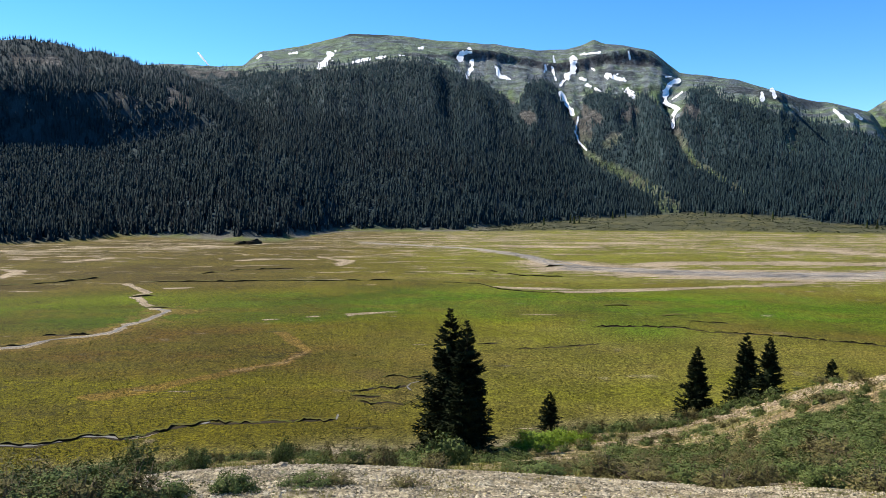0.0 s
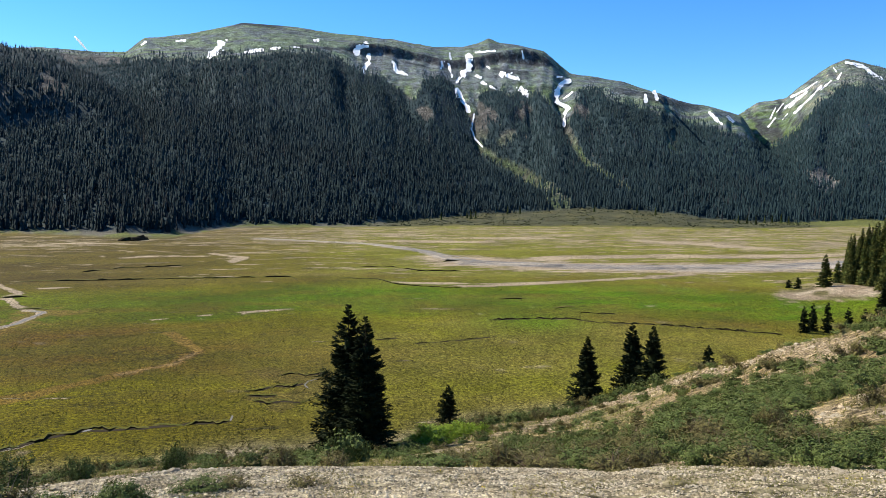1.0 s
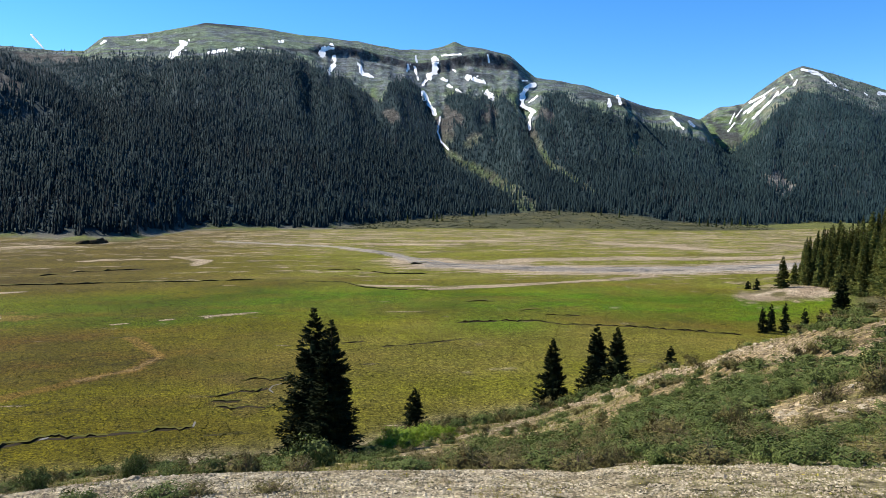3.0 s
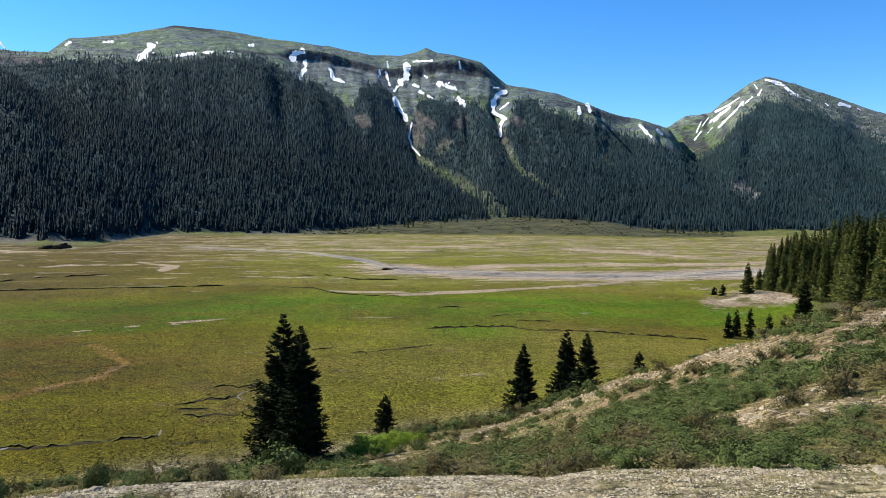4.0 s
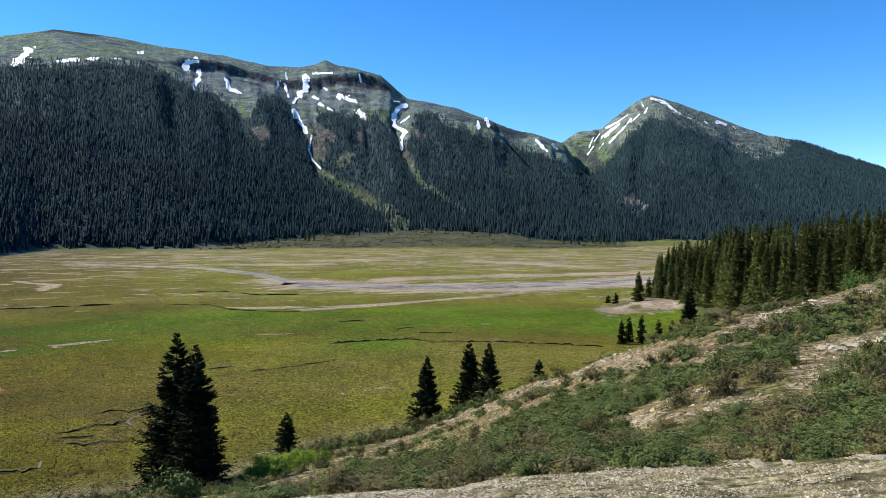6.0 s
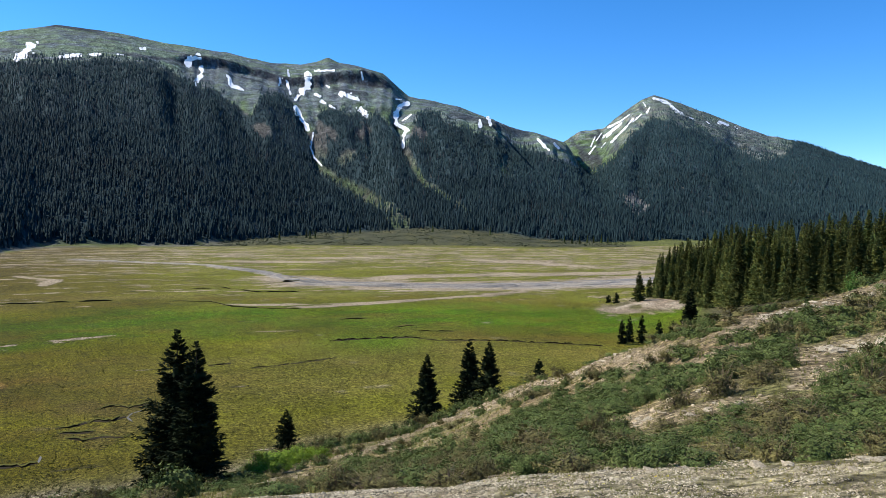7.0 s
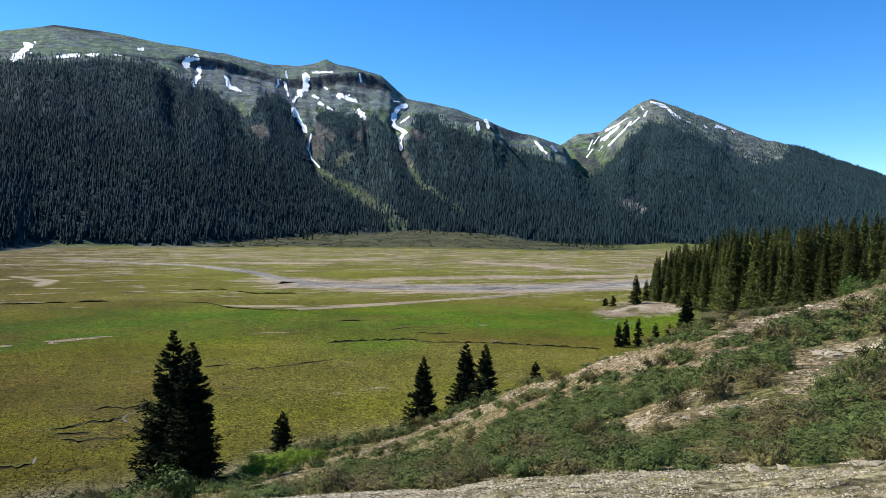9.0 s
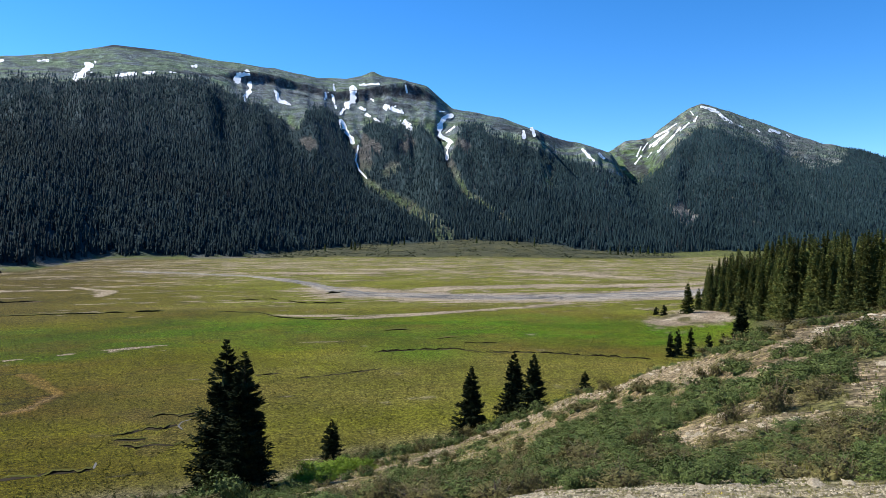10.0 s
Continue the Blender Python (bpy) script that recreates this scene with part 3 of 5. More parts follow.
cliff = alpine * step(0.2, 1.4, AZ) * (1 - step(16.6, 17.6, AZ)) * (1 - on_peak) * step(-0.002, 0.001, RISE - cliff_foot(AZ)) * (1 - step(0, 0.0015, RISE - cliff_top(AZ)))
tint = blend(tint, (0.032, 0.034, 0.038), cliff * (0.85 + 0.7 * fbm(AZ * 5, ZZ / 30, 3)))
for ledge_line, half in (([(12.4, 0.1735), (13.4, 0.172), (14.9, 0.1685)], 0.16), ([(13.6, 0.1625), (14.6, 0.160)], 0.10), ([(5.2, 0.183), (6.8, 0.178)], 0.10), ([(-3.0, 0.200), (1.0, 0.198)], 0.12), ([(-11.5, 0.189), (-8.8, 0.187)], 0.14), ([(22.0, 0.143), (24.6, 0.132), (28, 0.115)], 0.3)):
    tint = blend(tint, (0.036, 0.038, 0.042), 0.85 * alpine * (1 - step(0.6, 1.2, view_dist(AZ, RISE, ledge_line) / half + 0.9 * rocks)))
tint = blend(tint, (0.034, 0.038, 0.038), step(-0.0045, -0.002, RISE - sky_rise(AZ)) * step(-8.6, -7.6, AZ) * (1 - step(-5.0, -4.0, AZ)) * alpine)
tint = blend(tint, (0.066, 0.090, 0.030), 0.9 * alpine * on_peak * (1 - step(35.4, 37, AZ)) * step(0.118, 0.085, RISE + 0.03 * rocks))
tint = blend(tint, (0.105, 0.102, 0.092), 0.8 * alpine * on_peak * step(37, 38, AZ) * (0.7 + rocks))
craggy = fbm(XX / 120, ZZ / 8, 4) + 0.35 * fbm(AZ * 4, RR / 90, 3)
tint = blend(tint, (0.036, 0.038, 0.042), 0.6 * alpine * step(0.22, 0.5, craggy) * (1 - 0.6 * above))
face = alpine * on_peak * (1 - step(37.0, 38.5, AZ))
chute = fbm(AZ * 3.2 + ZZ / 70, ZZ / 60, 4)
tint = blend(tint, (0.040, 0.038, 0.042), 0.85 * face * step(0.08, 0.3, chute))
scar = fbm(XX / 70 + 3, YY / 70, 4)
tint = blend(tint, (0.040, 0.042, 0.044), 0.8 * alpine * on_peak * step(38.5, 40.5, AZ) * step(0.0, 0.3, scar) * step(0.010, 0.026, peak_rise(AZ) - RISE))
tint = blend(tint, (0.155, 0.148, 0.130), 0.7 * alpine * on_peak * step(38.5, 40.5, AZ) * step(-0.15, -0.4, scar))
tint = blend(tint, (0.170, 0.138, 0.102), 0.7 * face * step(-0.12, -0.4, chute) * step(0.09, 0.125, RISE))
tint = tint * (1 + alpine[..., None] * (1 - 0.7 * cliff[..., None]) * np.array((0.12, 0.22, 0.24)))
bare = gully_open(AZ, RISE) * wood
tint = blend(tint, (0.074, 0.071, 0.064), bare * (1 - alpine))
tint = blend(tint, (0.135, 0.128, 0.112), bare * (1 - alpine) * step(35, 36, AZ))
tint = blend(tint, (0.058, 0.082, 0.040), bare * (1 - step(35, 36, AZ)) * (1 - alpine) * step(0.10, 0.06, RISE) * (0.75 + patch2))
meadow = (1 - beyond)
dry = step(45, -50, XX)[..., None]
cast = np.array((1.22, 1.23, 0.70)) * (1 - dry) + np.array((0.95, 0.845, 0.36)) * dry
tint = tint * (1 - meadow[..., None] * (1 - cast) * (1 - step(0.12, 0.17, tint[..., 1:2])))
# the sandy point
sand = np.exp(-((AZ - 37.9) / 3.6) ** 2 - ((RR - 280 - 2.2 * (AZ - 37.7)) / 23) ** 2)
sandy = step(0.26, 0.52, sand + 0.38 * patch2 + 0.22 * fleck)
tint = blend(tint, (0.24, 0.185, 0.125), sandy)
tint = blend(tint, (0.34, 0.28, 0.20), sandy * step(0.1, 0.5, fbm(XX / 7, YY / 5, 4)))
tint = blend(tint, (0.085, 0.075, 0.03), sandy * step(0.05, 0.45, fbm(XX / 9 + 20, YY / 6, 4)))
under = step(40, 43, AZ) * step(195, 215, RR) * (1 - step(420, 480, RR))
tint = blend(tint, (0.055, 0.050, 0.025), under)
# the hillside: dry stony soil with grass
hill_on = (RR < 125) * step(0.5, 2.0, ZZ)
tint = blend(tint, (0.215, 0.158, 0.080), hill_on)
tint = blend(tint, (0.120, 0.092, 0.048), hill_on * (0.2 + 1.6 * fbm(XX / 0.7 + 5, YY / 0.7, 4)))
tint = blend(tint, (0.125, 0.115, 0.040), hill_on * (0.35 + 1.5 * fbm(XX / 3.5, YY / 3.5, 4)))
tint = blend(tint, (0.29, 0.235, 0.15), hill_on * step(0.25, 0.6, fbm(XX / 6 + 40, YY / 6, 4)))
toe = hill_dist(AZ) + np.maximum(EYE + hill_dist(AZ) * hill_rise(AZ), 0) / 0.40
foot = (RR < 150) * np.exp(-((RR - toe - 1) / 5) ** 2)
tint = blend(tint, (0.23, 0.19, 0.125), 0.9 * foot * (0.6 + 1.5 * patch2))


def polar(pairs):
    return [(r * math.sin(radians(a)), r * math.cos(radians(a))) for a, r in pairs]


# bare stony strips on the hillside: bearing and distance along, half width
STRIPS = [(polar([(34.2, 18.9), (37.6, 21.2), (41.0, 22.1), (43.1, 22.5)]), 0.75), (polar([(38.5, 19.2), (40.6, 18.2), (43.85, 19.5), (47.4, 18.6)]), 1.15), (polar([(50.2, 27.5), (51.7, 30.4), (55.5, 31.8)]), 1.5),
          (polar([(44.0, 37.2), (46.8, 43.0), (48.5, 44.5), (51.5, 47.5), (55, 52.5)]), 1.3), (polar([(26.5, 74), (30.0, 65), (33.2, 59), (36.0, 51), (39.6, 38.5)]), 1.4), (polar([(49.4, 20.7), (49.9, 25)]), 0.6),
          (polar([(41.7, 32), (44.1, 33)]), 0.9), (polar([(18.0, 84.6), (20.8, 82), (22.7, 88)]), 2.0), (polar([(21.5, 87.6), (24.9, 74), (28, 70)]), 1.8), (polar([(13.7, 46), (16.8, 67), (18.5, 82)]), 1.5), (polar([(8.5, 97), (14, 97)]), 1.6)]
for pts, width in STRIPS:
    d = np.full(RR.shape, 1e9)
    m = RR < 125
    d[m] = line_dist(XX[m], YY[m], pts)
    tint = blend(tint, (0.225, 0.172, 0.098), 0.8 * (1 - step(0.7, 1.2, d / width + 0.5 * fleck)) * hill_on)
tint = blend(tint, (0.195, 0.165, 0.092), (1 - step(9.0, 10.5, RR + 0.8 * fleck)))
tint = blend(tint, (0.27, 0.225, 0.145), 0.55 * (1 - step(9.0, 10.5, RR + 0.8 * fleck)) * step(-26, -18, AZ) * (1 - step(14, 28, AZ)))

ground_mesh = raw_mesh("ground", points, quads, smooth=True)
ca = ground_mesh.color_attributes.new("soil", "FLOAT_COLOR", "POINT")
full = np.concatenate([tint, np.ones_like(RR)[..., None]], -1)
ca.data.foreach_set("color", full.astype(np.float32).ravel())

for key, values in (("silt", silt), ("shingle", shingle), ("turf", (1 - beyond_shore) * step(88, 100, RR))):
    ground_mesh.attributes.new(key, "FLOAT", "POINT").data.foreach_set("value", values.astype(np.float32).ravel())
ground_mesh.attributes.new("relief", "FLOAT", "POINT").data.foreach_set("value", np.clip(alpine + bare, 0, 1).astype(np.float32).ravel())
GROUND, gn, gl, att = tinted("ground_cover", "soil", 0.95)
gco = gn.new("ShaderNodeTexCoord")
factor = None
for scale, low, high in ((0.03, 0.75, 1.25), (0.45, 0.74, 1.26), (1.7, 0.45, 1.55), (5.0, 0.25, 1.75), (38.0, 0.72, 1.5)):
    grain = gn.new("ShaderNodeTexNoise")
    grain.inputs["Scale"].default_value, grain.inputs["Detail"].default_value, grain.inputs["Roughness"].default_value = scale, 5, 0.62
    gl.new(gco.outputs["Object"], grain.inputs["Vector"])
    gr = gn.new("ShaderNodeMapRange")
    gr.inputs[1].default_value, gr.inputs[2].default_value, gr.inputs[3].default_value, gr.inputs[4].default_value = (0.37, 0.63, low, high) if scale > 1 else (0.32, 0.68, low, high)
    gl.new(grain.outputs[0], gr.inputs[0])
    if factor:
        mul = gn.new("ShaderNodeMath")
        mul.operation = "MULTIPLY"
        gl.new(factor, mul.inputs[0]), gl.new(gr.outputs[0], mul.inputs[1])
        factor = mul.outputs[0]
    else:
        factor = gr.outputs[0]
    last_grain = grain
relief = gn.new("ShaderNodeAttribute")
relief.attribute_name = "relief"


def gnode_noise(stretch, detail, low, high, a, b, rough=0.6):
    """Stretched noise over the ground, from a to b between two levels."""
    mp = gn.new("ShaderNodeMapping")
    mp.inputs["Scale"].default_value = stretch
    gl.new(gco.outputs["Object"], mp.inputs["Vector"])
    nz = gn.new("ShaderNodeTexNoise")
    nz.inputs["Scale"].default_value, nz.inputs["Detail"].default_value, nz.inputs["Roughness"].default_value = 1.0, detail, rough
    gl.new(mp.outputs[0], nz.inputs["Vector"])
    mr = gn.new("ShaderNodeMapRange")
    mr.inputs[1].default_value, mr.inputs[2].default_value, mr.inputs[3].default_value, mr.inputs[4].default_value = low, high, a, b
    gl.new(nz.outputs[0], mr.inputs[0])
    return mr.outputs[0]


def gnode_math(op, a, b):
    n = gn.new("ShaderNodeMath")
    n.operation = op
    for k, v in enumerate((a, b)):
        if isinstance(v, float):
            n.inputs[k].default_value = v
        else:
            gl.new(v, n.inputs[k])
    return n.outputs[0]


# layers and gullied scree on the bare rock
strata = gnode_math("MULTIPLY", gnode_noise((0.012, 0.012, 0.06), 7, 0.34, 0.66, 0.68, 1.32, 0.68), gnode_noise((0.05, 0.03, 0.03), 7, 0.34, 0.66, 0.62, 1.38, 0.68))
rock_mix = gn.new("ShaderNodeMix")
rock_mix.inputs[2].default_value = 1.0
gl.new(relief.outputs["Fac"], rock_mix.inputs[0]), gl.new(strata, rock_mix.inputs[3])
factor = gnode_math("MULTIPLY", factor, rock_mix.outputs[0])
rock_fine = gn.new("ShaderNodeMix")
rock_fine.inputs[2].default_value = 1.0
gl.new(relief.outputs["Fac"], rock_fine.inputs[0]), gl.new(gnode_noise((0.22, 0.10, 0.10), 4, 0.32, 0.68, 0.45, 1.55), rock_fine.inputs[3])
factor = gnode_math("MULTIPLY", factor, rock_fine.outputs[0])
gh = gn.new("ShaderNodeHueSaturation")


def gnode_attr(key):
    n = gn.new("ShaderNodeAttribute")
    n.attribute_name = key
    return n.outputs["Fac"]


def gnode_range(v, low, high, a=0.0, b=1.0):
    n = gn.new("ShaderNodeMapRange")
    n.interpolation_type = "SMOOTHSTEP"
    n.inputs[1].default_value, n.inputs[2].default_value, n.inputs[3].default_value, n.inputs[4].default_value = low, high, a, b
    gl.new(v, n.inputs[0])
    return n.outputs[0]


def gnode_mix(amount, under, colour):
    n = gn.new("ShaderNodeMix")
    n.data_type = "RGBA"
    gl.new(amount, n.inputs[0]), gl.new(under, n.inputs[6])
    n.inputs[7].default_value = (*colour, 1)
    return n.outputs[2]


# silt lies in long ragged streaks on the lake bed, grey shingle along the river; old drainage lines cross the turf
ragged = gnode_math("ADD", gnode_noise((0.013, 0.075, 0.0), 5, 0.3, 0.7, -0.30, 0.30), gnode_noise((0.06, 0.30, 0.0), 2, 0.3, 0.7, -0.34, 0.34))
ragged2 = gnode_math("ADD", gnode_noise((0.02, 0.12, 1.0), 5, 0.3, 0.7, -0.30, 0.30), gnode_noise((0.05, 0.34, 1.0), 2, 0.3, 0.7, -0.28, 0.28))
silt_level = gnode_math("ADD", gnode_attr("silt"), ragged)
silty = gnode_range(silt_level, 0.51, 0.56)
# a dark rim round the silt paints in the shadow of its cut edge
rim_shade = gnode_math("MULTIPLY", gnode_range(silt_level, 0.44, 0.50, 0.0, 0.75), gnode_attr("turf"))
shingly = gnode_range(gnode_math("ADD", gnode_attr("shingle"), ragged2), 0.50, 0.56)
gully_line = gnode_math("ABSOLUTE", gnode_noise((0.013, 0.034, 2.0), 4, 0.0, 1.0, -0.5, 0.5, 0.55), 0.0)
drain = gnode_math("MULTIPLY", gnode_range(gully_line, 0.0, 0.007, 1.0, 0.0), gnode_noise((0.02, 0.02, 5.0), 2, 0.46, 0.6, 0.0, 0.6))
drain = gnode_math("MULTIPLY", drain, gnode_attr("turf"))
cover = gnode_mix(drain, att.outputs[0], (0.018, 0.017, 0.006))
cover = gnode_mix(rim_shade, cover, (0.040, 0.036, 0.014))
cover = gnode_mix(silty, cover, (0.265, 0.208, 0.135))
cover = gnode_mix(shingly, cover, (0.280, 0.240, 0.185))
braid = gnode_math("ABSOLUTE", gnode_noise((0.008, 0.085, 4.0), 4, 0.0, 1.0, -0.5, 0.5, 0.6), 0.0)
cover = gnode_mix(gnode_math("MULTIPLY", gnode_range(braid, 0.008, 0.028, 0.85, 0.0), shingly), cover, (0.060, 0.064, 0.070))
gl.new(factor, gh.inputs["Value"]), gl.new(cover, gh.inputs["Color"])
gb = gn["Principled BSDF"]
gl.new(gh.outputs[0], gb.inputs["Base Color"])
crag = gn.new("ShaderNodeTexNoise")
crag.inputs["Scale"].default_value, crag.inputs["Detail"].default_value, crag.inputs["Roughness"].default_value = 0.045, 7, 0.65
gl.new(gco.outputs["Object"], crag.inputs["Vector"])
rugged = gn.new("ShaderNodeMath")
rugged.operation = "MULTIPLY"
gl.new(crag.outputs[0], rugged.inputs[0]), gl.new(relief.outputs["Fac"], rugged.inputs[1])
cbump = gn.new("ShaderNodeBump")
cbump.inputs["Strength"].default_value, cbump.inputs["Distance"].default_value = 1.0, 13.0
gl.new(rugged.outputs[0], cbump.inputs["Height"])
gbump = gn.new("ShaderNodeBump")
gbump.inputs["Strength"].default_value, gbump.inputs["Distance"].default_value = 0.6, 0.25
gl.new(last_grain.outputs[0], gbump.inputs["Height"])
gl.new(cbump.outputs[0], gbump.inputs["Normal"])
gl.new(gbump.outputs[0], gb.inputs["Normal"])
ground = link_mesh("ground", ground_mesh, GROUND)
tagged(ground, "grassy dry lake bed rising to wooded mountain slopes", "ground", kind="structure")


# ---- water and banks on the lake bed ----
def resample(pts, gap):
    out = []
    for (x0, y0), (x1, y1) in zip(pts, pts[1:]):
        n = max(1, int(math.hypot(x1 - x0, y1 - y0) / gap))
        out += [(x0 + (x1 - x0) * k / n, y0 + (y1 - y0) * k / n) for k in range(n)]
    return np.array(out + [pts[-1]], float)


def ground_z(x, y):
    return land(np.degrees(np.arctan2(x, y)), np.hypot(x, y))


def ribbon(name, pts, width, up, mat, label, category, wobble=0.5, gap=2.0):
    """A strip of water, or of painted bank shade, that lies in its channel."""
    p = resample(pts, gap)
    t = np.gradient(p, axis=0)
    t /= np.linalg.norm(t, axis=1)[:, None] + 1e-9
    side = np.stack([-t[:, 1], t[:, 0]], -1)
    k = np.arange(len(p))
    p = p + side * (wobble * width * fbm(k * 0.35, k * 0 + width, 3))[:, None]
    w = width * (0.6 + 0.6 * vnoise(k * 0.5, k * 0 + 3.3))[:, None]
    w[0] = w[-1] = 0.1
    rows = [p + side * w * s for s in (-0.5, -0.2, 0.2, 0.5)]
    V = np.concatenate([np.concatenate([q, (ground_z(q[:, 0], q[:, 1]) + up)[:, None]], 1) for q in rows])
    n = len(p)
    F = [(j * n + i, j * n + i + 1, (j + 1) * n + i + 1, (j + 1) * n + i) for j in range(3) for i in range(n - 1)]
    return tagged(link_mesh(name, raw_mesh(name, V, F, True), mat), label, category, kind="structure")


ribbon("stream", STREAM[:11], 1.3, 0.06, WATER, "narrow shallow stream in pale silt on the meadow", "water")
ribbon("creek", CREEK[:9], 0.75, 0.05, WATER, "narrow creek winding through the near meadow", "water", 0.3, 1.0)
ribbon("creek", [(-37.5, 106.3), (-36.5, 107.5)], 0.9, 0.05, WATER, "small pool of the meadow creek", "water", 0.1, 0.4)
ribbon("creek", [(-16.9, 108.6), (-17.1, 111.5)], 0.45, 0.05, WATER, "small pool of the meadow creek", "water", 0.2, 0.7)
ribbon("creek", [(-4.5, 132), (-6.0, 130.5), (-6.6, 128), (-5.8, 125.5)], 0.4, 0.05, WATER, "narrow bend of the meadow creek", "water", 0.8, 1.0)
ribbon("river", RIVER, 1.7, 0.08, WATER, "shallow braided river across grey gravel flats", "water", 1.6, 5)
ribbon("river", [(60, 372), (84, 346), (120, 330), (170, 322), (230, 326), (300, 346)], 3.0, 0.08, WATER, "side channel of the braided river", "water", 1.6, 5)
ribbon("river", [(22, 478), (44, 446), (58, 402), (74, 352)], 2.6, 0.08, WATER, "side channel of the braided river", "water", 1.6, 5)


def cut_bank(pts, high, back=10.0, gap=1.5, label="dark undercut turf bank of a meadow creek"):
    """A turf edge with a bare soil face on the camera's side, sinking back into the meadow."""
    p = resample(pts, gap)
    n = len(p)
    k = np.arange(n)
    away = p / np.linalg.norm(p, axis=1)[:, None]
    p = p + away * (1.5 * fbm(k * 0.28, k * 0 + p[0, 0], 3) + 0.5 * fbm(k * 1.1, k * 0 + 7, 2))[:, None]
    h = high * np.clip(2.2 * vnoise(k * 0.33, k * 0 + p[0, 1]) - 0.35, 0.03, 1.2)
    h *= np.minimum(1, np.minimum(k, n - 1 - k) / 2.0) * (0.5 + 0.9 * vnoise(k * 0.9, k * 0 + 4.4))
    p = p + away * (0.5 * fbm(k * 0.8, k * 0 + 2.2, 2))[:, None]
    g = ground_z(p[:, 0], p[:, 1])
    rows = [np.c_[p, g - 0.3], np.c_[p + away * 0.05, g + h], np.c_[p + away * 0.7, g + h * 1.02], np.c_[p + away * back, g - 0.25]]
    V = np.concatenate(rows)
    F = [(j * n + i, j * n + i + 1, (j + 1) * n + i + 1, (j + 1) * n + i) for j in range(3) for i in range(n - 1)]
    me = raw_mesh("cut_bank", V, F)
    me.materials.append(SOIL_SHADE), me.materials.append(TURF)
    me.polygons.foreach_set("material_index", np.repeat([0, 1, 1], n - 1).astype(np.int32))
    return tagged(new("cut_bank", me), label, "bank", kind="structure")


for pts, high in ((CREEK[:-1], 0.60), ([(-12, 135.5), (-9, 137), (-6.5, 135), (-3, 136.5)], 0.5), ([(-17, 125), (-14, 126), (-12.5, 128), (-9, 127.5), (-7, 129.5)], 0.6), ([(-15, 119.5), (-12.5, 117.8), (-10, 118.6), (-7, 117.6), (-5.5, 119)], 0.5), ([(-16.5, 122.5), (-13, 121.5), (-11, 122.5)], 0.4),
                  ([(41, 188), (47, 189), (53, 189)], 0.8), ([(53, 189), (64, 188), (70, 181), (81, 178), (88, 175), (102, 166), (110, 160)], 0.6), ([(17, 161), (29, 164), (38, 167)], 0.3),
                  ([(8, 166), (14, 168)], 0.4), ([(-184, 275), (-178, 280), (-161, 290), (-150, 306)], 0.9), ([(-126, 290), (-84, 294), (-44, 296), (-20, 296)], 0.8),
                  ([(-1, 290), (15, 284), (21, 268), (45, 255)], 0.6), ([(4, 335), (23, 335), (35, 315), (54, 311)], 0.7), ([(-113, 322), (-100, 340), (-69, 348)], 0.8),
                  ([(-102, 176), (-90, 178)], 0.9), ([(-110, 163), (-98, 165)], 1.0), ([(47, 352), (63, 362)], 1.2), ([(-112, 246), (-98, 250)], 0.8), ([(-96, 222), (-84, 220)], 0.7),
                  ([(64, 206), (72, 206)], 0.5), ([(70, 198), (80, 194)], 0.5), ([(52, 228), (62, 226)], 0.5)):
    close = max(p[1] for p in pts) < 200
    cut_bank(pts, (0.45 if close else 0.62) * high, 2.2 if close else 8.0, gap=0.5 if close else 1.6)
    # flat dark strip paints the shade at the foot of a near bank
    if close:
        ribbon("bank_shade_strip", [(x, y - 0.25) for x, y in pts], 0.9 * (0.6 + high), 0.03, SOIL_SHADE, "dark soil strip standing in for shade under a creek bank", "soil", 0.5, 0.7)


